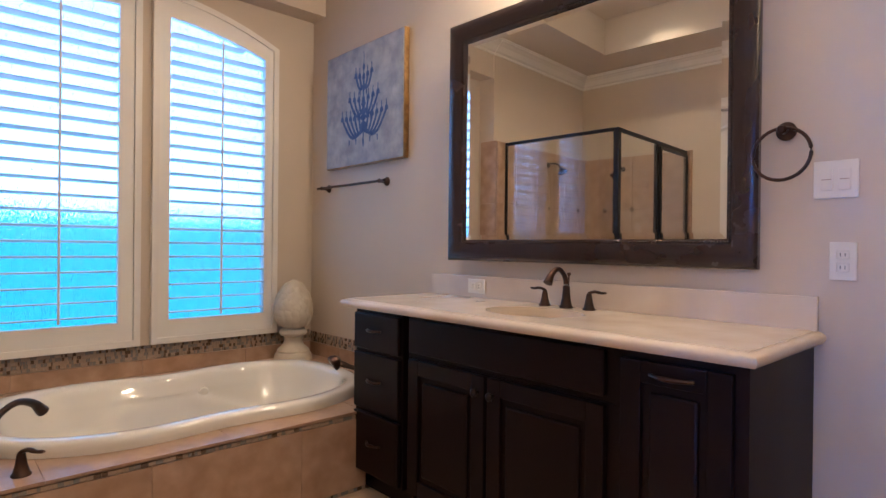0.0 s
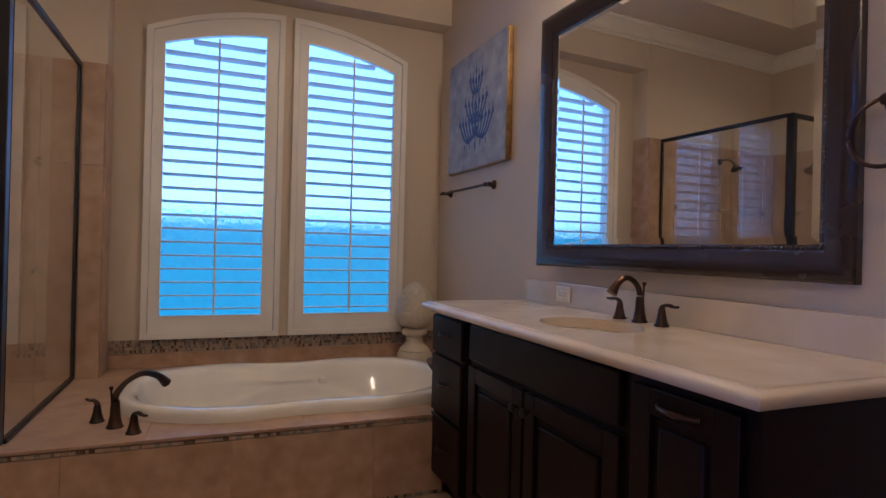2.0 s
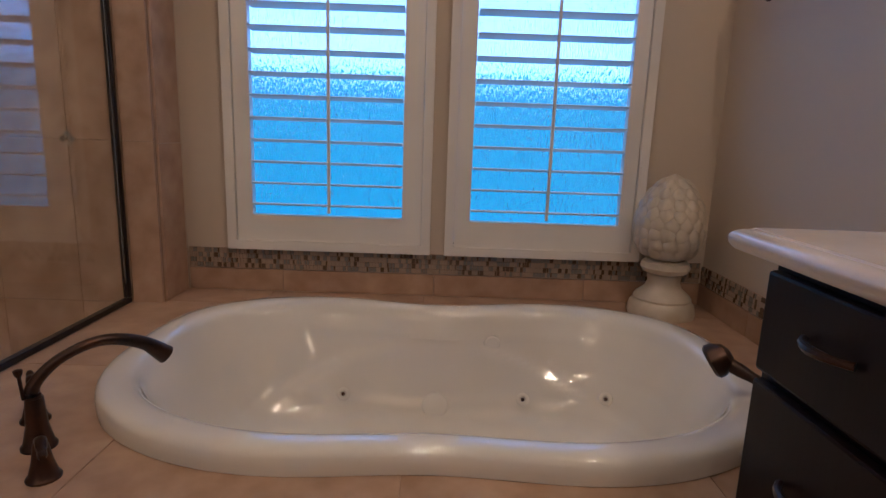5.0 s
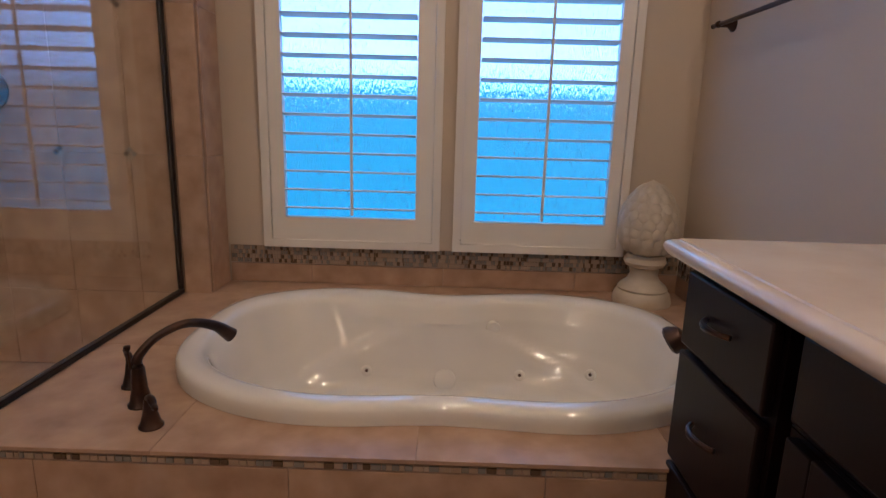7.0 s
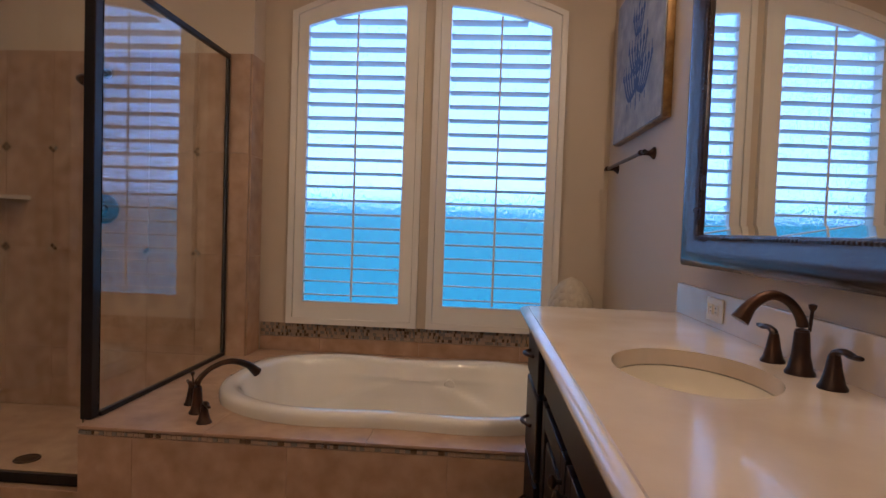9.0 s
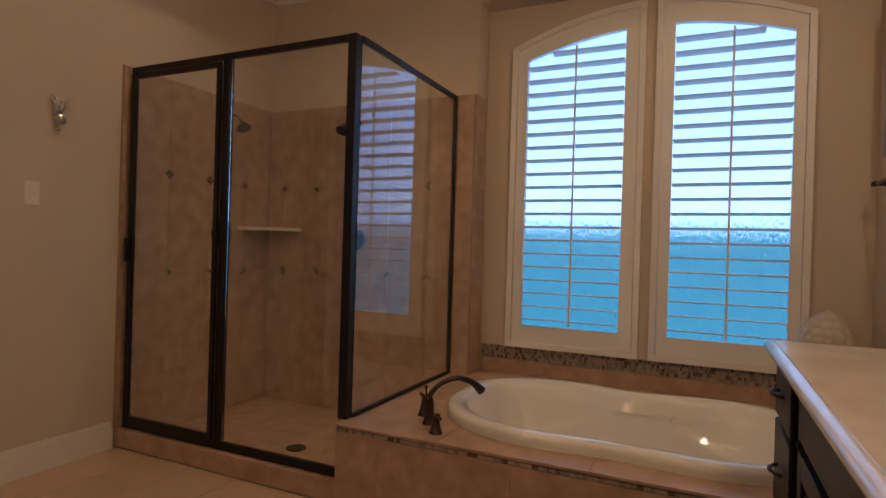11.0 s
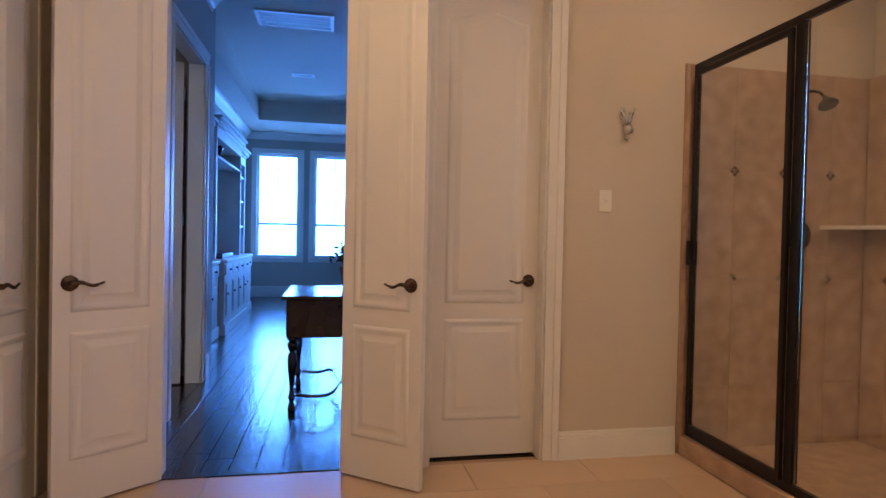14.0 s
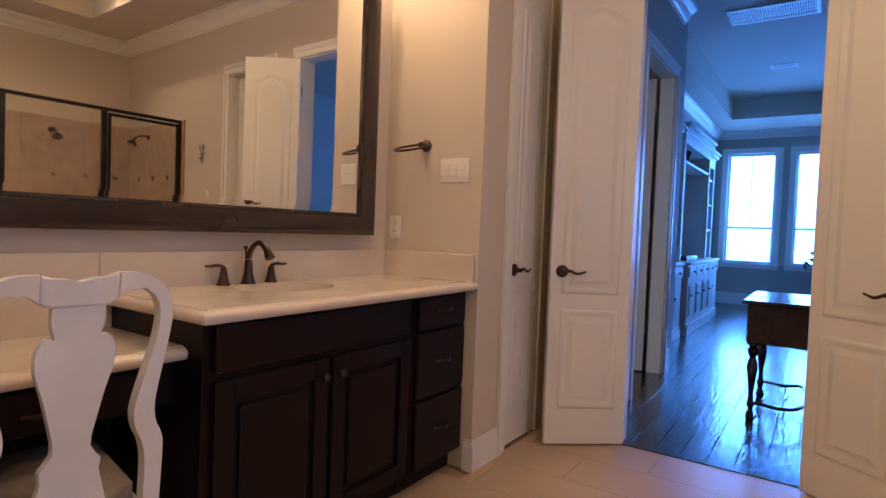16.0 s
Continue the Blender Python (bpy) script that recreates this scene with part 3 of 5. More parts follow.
def pull(u, z, w, out, axis, parent, length=0.10):
    """A curved bar pull."""
    pts = []
    for k in range(9):
        s = (k / 8 - 0.5) * length
        d = 0.005 + 0.022 * math.sin(math.pi * k / 8) ** 0.7
        pts.append((w + out * d, u + s, z) if axis == "x" else (u + s, w + out * d, z))
    return part("pull", tube(bmesh.new(), pts, [0.006, 0.0055, 0.006, 0.007, 0.0075, 0.007, 0.006, 0.0055, 0.006], 8), BRONZE, parent)


def knob(u, z, w, out, axis, parent):
    m = pose(w, u, z, 0, 90 * out, 0) if axis == "x" else pose(u, w, z, -90 * out, 0, 0)
    return part("knob", lathe(bmesh.new(), [(0.006, 0), (0.006, 0.012), (0.015, 0.018), (0.016, 0.024), (0.010, 0.030), (0.003, 0.032)], m, 16), BRONZE, parent)


# East vanity: cabinet units between the shower side (5.22) and the entry end (3.42)
def unit(name, axis, w, out, back, u0, u1, zt, label, fronts, toe=0.10, open_top=False):
    ob = thing(name, pose(0, 0, 0), label, "cabinet")
    lo, hi = min(w, back), max(w, back)
    if open_top:
        e, g = (lo, lo + 0.03) if out < 0 else (hi - 0.03, hi)
        part("front_rail", B(e, g, u0, u1, 0.672, zt) if axis == "x" else B(u0, u1, e, g, 0.672, zt), WOOD, ob, smooth=False)
        for c, d in ((u0, u0 + 0.02), (u1 - 0.02, u1)):
            p, q = (lo + 0.031, hi) if out < 0 else (lo, hi - 0.031)
            part("side_rail", B(p, q, c, d, 0.672, zt) if axis == "x" else B(c, d, p, q, 0.672, zt), WOOD, ob, smooth=False)
        zt = 0.67
    if axis == "x":
        body = B(lo, hi, u0, u1, toe, zt)
        box(body, *( (lo + 0.06, hi) if out < 0 else (lo, hi - 0.06)), u0, u1, 0, toe)
    else:
        body = B(u0, u1, lo, hi, toe, zt)
        box(body, u0, u1, *((lo + 0.06, hi) if out < 0 else (lo, hi - 0.06)), 0, toe)
    part("body", body, WOOD, ob, smooth=False)
    for kind, a, b, c, d in fronts:
        f = part("drawer" if kind in "dD" else "door" if kind in "pP" else "false_front", raised_panel(bmesh.new(), a, b, c, d, w, 0.020, out, axis, kind in "pPD"), WOOD, ob)
        if kind in "pPD":
            front_frame(a, b, c, d, w, 0.020, out, axis, f)
        if kind in "d":
            pull((a + b) / 2, (c + d) / 2 + 0.01, w + out * 0.020, out, axis, f, min(0.10, (b - a) * 0.5))
        if kind == "D":
            pull((a + b) / 2, d - 0.035, w + out * 0.020, out, axis, f, 0.12)
        if kind == "p":
            knob(b - 0.03, d - 0.06, w + out * 0.020, out, axis, f)
        if kind == "P":
            knob(a + 0.03, d - 0.06, w + out * 0.020, out, axis, f)
    return ob


CF = 4.165
ZE = 0.847
unit("drawer_cabinet", "x", CF, -1, XE - 0.003, 4.80, 5.150, ZE, "dark espresso wood drawer cabinet with three drawers beside the tub",
     [("d", 4.812, 5.142, 0.665, 0.828), ("d", 4.812, 5.142, 0.395, 0.650), ("d", 4.812, 5.142, 0.11, 0.380)])
unit("sink_cabinet", "x", CF + 0.012, -1, XE - 0.003, 3.815, 4.780, ZE, "dark espresso wood sink cabinet with two raised panel doors",
     [("f", 3.845, 4.760, 0.690, 0.832), ("p", 3.845, 4.315, 0.11, 0.665), ("P", 4.330, 4.760, 0.11, 0.665)], open_top=True)
unit("tiltout_cabinet", "x", CF, -1, XE - 0.003, 3.447, 3.810, ZE, "dark espresso wood cabinet with one tall pull-out front",
     [("D", 3.480, 3.785, 0.11, 0.820)])


def countertop(name, x0, x1, y0, y1, zt, hole, label, plain_sides, th=0.038):
    """A slab with an oval hole; its edges are moulded but for the sides (x0, x1, y0, y1) that meet a wall."""
    ob = thing(name, pose(0, 0, 0), label, "countertop")
    bm = bmesh.new()
    cx, cy, a, b = hole or ((x0 + x1) / 2, (y0 + y1) / 2, 0, 0)
    N = 64
    edge = ((0.027, 0.0), (0.025, -0.003), (0.017, -0.004), (0.008, -0.008), (0.002, -0.014), (0.0, -0.021), (0.003, -0.030), (0.010, -th))
    rows = [[] for _ in range(2 + len(edge))]
    for k in range(N):
        c, s = math.cos(2 * math.pi * k / N), math.sin(2 * math.pi * k / N)
        hx = (x0 - cx, x1 - cx)[c > 0]
        hy = (y0 - cy, y1 - cy)[s > 0]
        t = min(hx / c if abs(c) > 1e-6 else 1e9, hy / s if abs(s) > 1e-6 else 1e9)
        ox, oy = cx + c * t, cy + s * t
        for X in (x0, x1):
            for Y in (y0, y1):
                if abs(math.atan2(Y - cy, X - cx) - math.atan2(s, c)) < math.pi / N:
                    ox, oy = X, Y
        rows[0].append(bm.verts.new((cx + a * c, cy + b * s, zt - th)))
        rows[1].append(bm.verts.new((cx + a * c, cy + b * s, zt)))
        for row, (d, h) in zip(rows[2:], edge):
            e = [0 if q in plain_sides else d for q in ("x0", "x1", "y0", "y1")]
            row.append(bm.verts.new((min(max(ox, x0 + e[0]), x1 - e[1]), min(max(oy, y0 + e[2]), y1 - e[3]), zt + h)))
    if hole:
        pairs = list(zip(rows, rows[1:] + rows[:1]))
    else:
        bmesh.ops.delete(bm, geom=rows[0] + rows[1], context="VERTS")
        rows = rows[2:]
        pairs = list(zip(rows, rows[1:]))
        bm.faces.new(rows[0])
        bm.faces.new(rows[-1][::-1])
    for a_, b_ in pairs:
        for k in range(N):
            bm.faces.new((a_[k], a_[(k + 1) % N], b_[(k + 1) % N], b_[k]))
    part("slab", bm, MARBLE, ob)
    return ob


ZT = 0.885
c1 = countertop("countertop", 4.115, XE - 0.003, 3.414, 5.222, ZT, (4.400, 4.300, 0.155, 0.205), "cream marble countertop with an oval sink opening on the dark vanity", ("x1",))
part("backsplash", B(XE - 0.022, XE - 0.003, 3.435, 5.212, ZT - 0.002, 0.990, 0.003), MARBLE, c1)


def sink(m, a, b, label):
    ob = thing("sink", m, label, "sink")
    bm = bmesh.new()
    N = 48
    rings = []
    for f, z in ((1.10, -0.0405), (1.10, -0.048), (0.99, -0.0405), (0.985, -0.05), (0.95, -0.08), (0.85, -0.12), (0.65, -0.15), (0.35, -0.165), (0.08, -0.168)):
        rings.append([bm.verts.new((a * f * math.cos(2 * math.pi * k / N), b * f * math.sin(2 * math.pi * k / N), z)) for k in range(N)])
    rings = [rings[1], rings[0]] + rings[2:]
    for p, q in zip(rings, rings[1:]):
        for k in range(N):
            bm.faces.new((p[k], p[(k + 1) % N], q[(k + 1) % N], q[k]))
    bm.faces.new(rings[-1])
    part("bowl", bm, CERAM, ob)
    part("drain", lathe(bmesh.new(), [(0.026, 0), (0.026, 0.003), (0.018, 0.004), (0.016, 0.008), (0.003, 0.010)], pose(0, 0, -0.1675), 20), BRONZE, ob)
    return ob


sink(pose(4.400, 4.300, ZT), 0.155, 0.205, "oval cream undermount sink below the marble top")
faucet(pose(4.618, 4.305, ZT, 0, 0, 90), "oil-rubbed bronze widespread faucet with two levers on the marble counter", 0.108, 0.160, 0.125, 0.92, group="vanity faucets")

ZS = 0.888
# South vanity: counter at the west end, lower make-up desk beyond it
unit("drawer_cabinet", "y", 1.99, 1, YS + 0.003, 1.785, 2.185, ZS - 0.038, "dark espresso wood drawer cabinet with three drawers against the side wall",
     [("d", 1.805, 2.165, 0.70, 0.835), ("d", 1.805, 2.165, 0.41, 0.685), ("d", 1.805, 2.165, 0.11, 0.395)])
unit("sink_cabinet", "y", 1.985, 1, YS + 0.003, 2.19, 3.13, ZS - 0.038, "dark espresso wood sink cabinet with doors beside the make-up desk",
     [("f", 2.21, 3.10, 0.70, 0.835), ("P", 2.665, 3.10, 0.11, 0.675), ("p", 2.21, 2.645, 0.11, 0.675)], open_top=True)
c2 = countertop("countertop", XL + 0.003, 3.175, YS + 0.003, 2.06, ZS, (2.61, 1.705, 0.205, 0.150), "cream marble countertop with an oval sink opening against the side wall", ("x0", "y0"))
part("backsplash", B(XL + 0.023, 3.1775, YS + 0.003, YS + 0.022, ZS - 0.002, 1.012, 0.003), MARBLE, c2)
part("side_splash", B(XL + 0.003, XL + 0.022, YS + 0.003, 2.035, ZS - 0.002, 1.012, 0.003), MARBLE, c2)
sink(pose(2.61, 1.705, ZS), 0.205, 0.150, "oval cream undermount sink below the marble top")
faucet(pose(2.655, 1.545, ZS), "oil-rubbed bronze widespread faucet with two levers on the marble counter", 0.108, 0.160, 0.125, 0.92, group="vanity faucets")
c3 = countertop("makeup_counter", 3.133, 4.50, YS + 0.003, 1.925, 0.772, None, "lower cream marble make-up desk top beside the vanity", ("x0", "y0"))
part("backsplash", B(3.179, 4.50, YS + 0.003, YS + 0.022, 0.770, 1.012, 0.003), MARBLE, c3)
desk = thing("desk_cabinet", pose(0, 0, 0), "dark espresso wood desk base with apron drawers and knee space", "cabinet")
part("apron", B(3.135, 4.46, 1.60, 1.86, 0.60, 0.732), WOOD, desk, smooth=False)
part("back_panel", B(3.135, 4.46, YS + 0.004, YS + 0.022, 0.0, 0.732), WOOD, desk, smooth=False)
part("side_panel", B(4.44, 4.46, YS + 0.024, 1.86, 0.0, 0.598), WOOD, desk, smooth=False)
for a, b in ((3.155, 3.78), (3.80, 4.44)):
    f = part("drawer", raised_panel(bmesh.new(), a, b, 0.61, 0.717, 1.861, 0.02, 1, "y", False), WOOD, desk)
    pull((a + b) / 2, 0.66, 1.881, 1, "y", f, 0.09)


# ---- mirrors ----
def framed_mirror(m, w, h, label, fw=0.10):
    """A mirror in a wide moulded frame; it lies in x, z and faces +y."""
    ob = thing("mirror", m, label, "mirror", "vanity mirrors")
    prof = [(0, 0.002), (0, 0.026), (0.010, 0.034), (0.028, 0.036), (0.050, 0.028), (0.078, 0.024), (0.086, 0.017), (fw, 0.014), (fw, 0.002)]
    bm = bmesh.new()
    cs = [(-w / 2, -h / 2, 1, 1), (w / 2, -h / 2, -1, 1), (w / 2, h / 2, -1, -1), (-w / 2, h / 2, 1, -1)]
    rows = [[bm.verts.new((x + sx * a, d, z + sz * a)) for a, d in prof] for x, z, sx, sz in cs]
    for i in range(4):
        p, q = rows[i], rows[(i + 1) % 4]
        for k in range(len(prof)):
            j = (k + 1) % len(prof)
            bm.faces.new((p[k], p[j], q[j], q[k]))
    part("frame", bm, MIRFRAME, ob)
    verts, faces = [], []
    hw, hh = w / 2 - fw + 0.010, h / 2 - fw + 0.010
    for side, span, off in ((0, hw, hh), (0, hw, -hh), (1, hh, hw), (1, hh, -hw)):
        n = int(2 * span / 0.015)
        for k in range(n):
            u = -span + (k + 0.5) * 2 * span / n
            q = len(verts)
            for du, dv, dy in ((-0.0065, -0.005, 0.0165), (0.0065, -0.005, 0.0165), (0.0065, 0.005, 0.0165), (-0.0065, 0.005, 0.0165), (-0.003, -0.002, 0.0205), (0.003, -0.002, 0.0205), (0.003, 0.002, 0.0205), (-0.003, 0.002, 0.0205)):
                verts.append((u + du, dy, off + dv) if side == 0 else (off + dv, dy, u + du))
            faces += [(q + 4, q + 5, q + 6, q + 7), (q, q + 1, q + 5, q + 4), (q + 1, q + 2, q + 6, q + 5), (q + 2, q + 3, q + 7, q + 6), (q + 3, q, q + 4, q + 7)]
    bm = bmesh.new()
    vs = [bm.verts.new(v) for v in verts]
    for f in faces:
        bm.faces.new([vs[i] for i in f])
    part("beading", bm, MIRFRAME, ob, "small ribbed inner beading", kind="stuff", smooth=False)
    bm = bmesh.new()
    a, b = w / 2 - fw + 0.004, h / 2 - fw + 0.004
    g = []
    for ins, y in ((0, 0.004), (0, 0.0070), (0.028, 0.0095)):
        g.append([bm.verts.new((sx * (a - ins), y, sz * (b - ins))) for sx, sz in ((-1, -1), (1, -1), (1, 1), (-1, 1))])
    for p, q in zip(g, g[1:]):
        for k in range(4):
            bm.faces.new((p[k], p[(k + 1) % 4], q[(k + 1) % 4], q[k]))
    bm.faces.new(g[0][::-1])
    bm.faces.new(g[-1])
    part("glass", bm, MIRROR, ob, smooth=False)
    return ob


framed_mirror(pose(XE - 0.027, 4.313, 1.648, 0, 0, 92.1), 1.42, 1.165, "large mirror in a dark brown frame above the single-sink vanity")
framed_mirror(pose(3.160, YS + 0.032, 1.695, 0, 0, -1.5), 2.39, 1.222, "wide mirror in a dark brown frame above the long vanity")


# ---- shower enclosure ----
SX, SY = 2.487, 5.195
shower = thing("shower_enclosure", pose(0, 0, 0), "clear glass shower enclosure in dark bronze framing on the tiled curb", "shower")
t = 0.030
zb, zt = 0.103, 2.108
part("corner_post", B(SX - 0.044, SX + 0.002, SY - 0.02, SY + 0.025, DZ + 0.001, zt, 0.004), FRAME, shower)
part("front_rail", B(1.002, SX - 0.045, SY - 0.015, SY + 0.015, zt - 0.03, zt, 0.003), FRAME, shower)
part("front_sill", B(1.002, 2.442, SY - 0.015, SY + 0.015, zb, zb + 0.04, 0.003), FRAME, shower)
part("wall_jamb", B(1.002, 1.030, SY - 0.015, SY + 0.015, zb + 0.041, zt - 0.031, 0.003), FRAME, shower)
part("middle_post", B(1.688, 1.733, SY - 0.018, SY + 0.018, zb + 0.041, zt - 0.031, 0.003), FRAME, shower)
part("side_rail", B(SX - 0.015, SX + 0.012, SY + 0.026, 6.298, zt - 0.028, zt, 0.003), FRAME, shower)
part("side_sill", B(SX - 0.015, SX + 0.012, SY + 0.026, 6.298, DZ + 0.001, DZ + 0.020, 0.003), FRAME, shower)
part("side_jamb", B(SX - 0.015, SX + 0.012, 6.281, 6.298, DZ + 0.021, zt - 0.029, 0.003), FRAME, shower)
for nm, a in (("front_pane", (1.735, SX - 0.045, SY - 0.003, SY + 0.003, zb + 0.041, zt - 0.031)), ("side_pane", (SX - 0.003, SX + 0.003, SY + 0.027, 6.280, DZ + 0.021, zt - 0.029))):
    o = part(nm, B(*a), GLASS, shower, "clear glass pane", smooth=False)
    o.visible_shadow = False
door = thing("shower_door", pose(0, 0, 0), "framed clear glass shower door in dark bronze, closed", "door")
door.parent = shower
for k in ("label", "category"):
    if k == "category":
        del door[k]
part("door_frame", ring_panel(bmesh.new(), [(1.034, 0.150), (1.686, 0.150), (1.686, 2.06), (1.034, 2.06)], [(1.062, 0.178), (1.662, 0.178), (1.662, 2.035), (1.062, 2.035)], SY - 0.034, SY - 0.016), FRAME, door)
o = part("door_pane", B(1.05, 1.670, SY - 0.028, SY - 0.023, 0.19, 2.04), GLASS, door, "clear glass pane", smooth=False)
o.visible_shadow = False
part("handle", B(1.036, 1.056, SY - 0.062, SY - 0.035, 1.03, 1.16, 0.006), FRAME, door)

curb = structure("shower_curb", B(XW, DX0 - 0.002, 5.15, 5.27, 0, 0.100, 0.003), TRAV, "travertine curb at the shower entrance", "curb")
structure("shower_floor", B(XW, 2.486, 5.272, 6.352, -0.01, 0.018), TRAV, "travertine shower floor", "floor")


# ---- doors ----
def panel_door(m, w, h, label, lever_at, swing=1, th=0.035, both=False):
    """A two-panel moulded door: hinge at the origin, leaf along +x, thickness along y; lever_at is the lever's x."""
    ob = thing("door", m, label, "door")
    bm = bmesh.new()
    box(bm, 0, w, -th / 2, th / 2, 0.012, h)
    part("leaf", bm, DOORP, ob, smooth=False)
    side = 0.095 if w > 0.5 else 0.075
    fields = [(side, w - side, 0.215, 0.715, False), (side, w - side, 0.825, h - 0.13, True)]
    for s in (-1, 1):
        for x0, x1, z0, z1, arched in fields:
            def outline(ins):
                a, b, c, d = x0 + ins, x1 - ins, z0 + ins, z1 - ins
                pts = [(a, c), (b, c)]
                n = 10
                for k in range(n + 1):
                    u = k / n
                    rise = 0.0
                    if arched:
                        rise = 0.05 * math.sin(math.pi * u) ** 2
                    pts.append((b + (a - b) * u, d - 0.05 * arched + rise))
                return pts
            bm = bmesh.new()
            rows = []
            for ins, dep in ((-0.014, 0.0003), (-0.005, 0.0062), (0.005, 0.0068), (0.018, 0.0010), (0.030, 0.0012), (0.056, 0.0085)):
                rows.append([bm.verts.new((u, s * (th / 2 + dep), v)) for u, v in outline(ins)])
            n = len(rows[0])
            for p, q in zip(rows, rows[1:]):
                for k in range(n):
                    bm.faces.new((p[k], p[(k + 1) % n], q[(k + 1) % n], q[k]))
            bm.faces.new(rows[-1])
            part("panel", bm, DOORP, ob)
        hd = part("lever_rose", lathe(bmesh.new(), [(0.033, 0), (0.033, 0.005), (0.026, 0.012), (0.014, 0.015), (0.011, 0.045), (0.006, 0.048)], pose(lever_at, s * th / 2, 0.93, -90 * s, 0, 0), 20), BRONZE, ob)
        d = 1 if lever_at < w / 2 else -1
        pts = smooth_path([(lever_at, s * (th / 2 + 0.040), 0.93), (lever_at + d * 0.03, s * (th / 2 + 0.044), 0.935), (lever_at + d * 0.07, s * (th / 2 + 0.044), 0.921), (lever_at + d * 0.115, s * (th / 2 + 0.040), 0.933)], 12)
        part("lever", tube(bmesh.new(), pts, [0.009] * 5 + [0.007] * 5 + [0.005] * 3, 10), BRONZE, hd)
    for z in (0.25, 1.2, 2.15):
        part("hinge", lathe(bmesh.new(), [(0.007, 0), (0.007, 0.09)], pose(-0.004, swing * (th / 2 + 0.004), z), 10), SILVER, ob, "brushed metal hinge")
    return ob


def ang(dx, dy):
    return math.degrees(math.atan2(dy, dx))


LW = 0.435
panel_door(pose(0.975, 2.518, 0, 0, 0, ang(0.27, -0.33)), LW, DH, "narrow white moulded door leaf standing open beside the linen closet", LW - 0.06, -1)
panel_door(pose(1.005, 3.345, 0, 0, 0, ang(0.27, 0.345)), LW, DH, "narrow white moulded door leaf folded open before the closet door", LW - 0.06, 1)
panel_door(pose(0.885, 3.772, 0, 0, 0, 90), 0.586, DH, "white moulded closet door, closed, with a bronze lever", 0.53, -1)
panel_door(pose(1.073, YL - 0.025, 0, 0, 0, 0), 0.386, DH, "narrow white moulded linen closet door, closed, with a bronze lever", 0.33, 1)


def casing(name, axis, w, out, u0, u1, top, cw=0.085, sides=(1, 1), jamb=0.12):
    """Door trim around an opening: boards proud of the wall, and the jamb lining."""
    ob = thing(name, pose(0, 0, 0), "white painted door casing with a stepped profile", "trim", kind="structure")
    def slab(nm, a, b, c, d, e, f, bev=0.003):
        lo, hi = min(e, f), max(e, f)
        part(nm, B(lo, hi, a, b, c, d, bev) if axis == "x" else B(a, b, lo, hi, c, d, bev), TRIM, ob)
    for s, u in ((0, u0), (1, u1)):
        if sides[s]:
            a, b = (u - cw, u) if s == 0 else (u, u + cw)
            slab("side_board", a, b, 0, top, w + out * 0.001, w + out * 0.014)
            a2, b2 = (u - cw, u - cw * 0.55) if s == 0 else (u + cw * 0.55, u + cw)
            slab("side_bead", a2, b2, 0, top, w + out * 0.0145, w + out * 0.022)
        slab("jamb", *((u - 0.0015, u + 0.012) if s == 0 else (u - 0.012, u + 0.0015)), 0, top - 0.013, w - out * jamb, w - out * 0.0)
    slab("head_board", u0 - cw * sides[0], u1 + cw * sides[1], top + 0.001, top + cw, w + out * 0.001, w + out * 0.014)
    slab("head_bead", u0 - cw * sides[0], u1 + cw * sides[1], top + cw * 0.55, top + cw, w + out * 0.0145, w + out * 0.022)
    slab("head_jamb", u0, u1, top - 0.012, top, w - out * jamb, w)
    return ob


casing("trim_bedroom_door", "x", XW, 1, 2.50, 3.365, DH + 0.02, jamb=0.13)
casing("trim_closet_door", "x", XW, 1, 3.765, 4.365, DH + 0.02,  jamb=0.13)
casing("trim_linen_door", "y", YL, 1, 1.065, 1.465, DH + 0.02, sides=(0, 1), jamb=0.13)

# ---- bedroom seen through the doorway ----
BPAINT = material("bedroom_wall_paint", (0.46, 0.40, 0.34), 0.8, spots=(0.42, 0.365, 0.31), spot_scale=1.2, grain=200, bump=0.15)
wall_with_holes("wall_hall", "y", 2.18, 2.30, -1.05, 0.845, 0, 3.4, [(-0.83, 0.02, 0, 2.44)], BPAINT, "tan painted hall wall with a cased doorway")
structure("wall_hall_return", B(-1.20, -1.052, 1.70, 2.30, 0, 3.4), BPAINT, "tan painted return wall beside the built-in cabinets")
structure("wall_bedroom_left", B(-7.5, -1.20, 1.52, 1.66, 0, 3.4), BPAINT, "tan painted bedroom wall behind the built-in cabinets")
structure("wall_closet_room", B(-1.05, 0.845, 0.5, 0.62, 0, 3.4), BPAINT, "plain wall of the room off the hall")
structure("wall_closet_room_side", B(-1.20, -1.05, 0.62, 1.70, 0, 3.4), BPAINT, "plain side wall of the room off the hall")
wall_with_holes("wall_bedroom_far", "x", -7.35, -7.2, 1.5, 6.2, 0, 3.4, [(1.86, 2.62, 0.74, 2.66), (2.90, 3.66, 0.74, 2.66), (4.0, 4.76, 0.74, 2.66)], BPAINT, "tan painted far bedroom wall with tall windows")
structure("wall_bedroom_right", B(-7.35, 0.845, 6.2, 6.35, 0, 3.4), BPAINT, "plain tan bedroom wall")
BT = (-6.0, -1.75, 2.04, 5.2)
bm = bmesh.new()
for a in ((-7.4, 0.845, 1.5, BT[2]), (-7.4, 0.845, BT[3], 6.3), (BT[1], 0.845, BT[2], BT[3]), (-7.4, BT[0], BT[2], BT[3])):
    box(bm, *a, ZC, ZC + 0.1)
box(bm, -1.2, 0.845, 0.5, 1.5, ZC, ZC + 0.1)
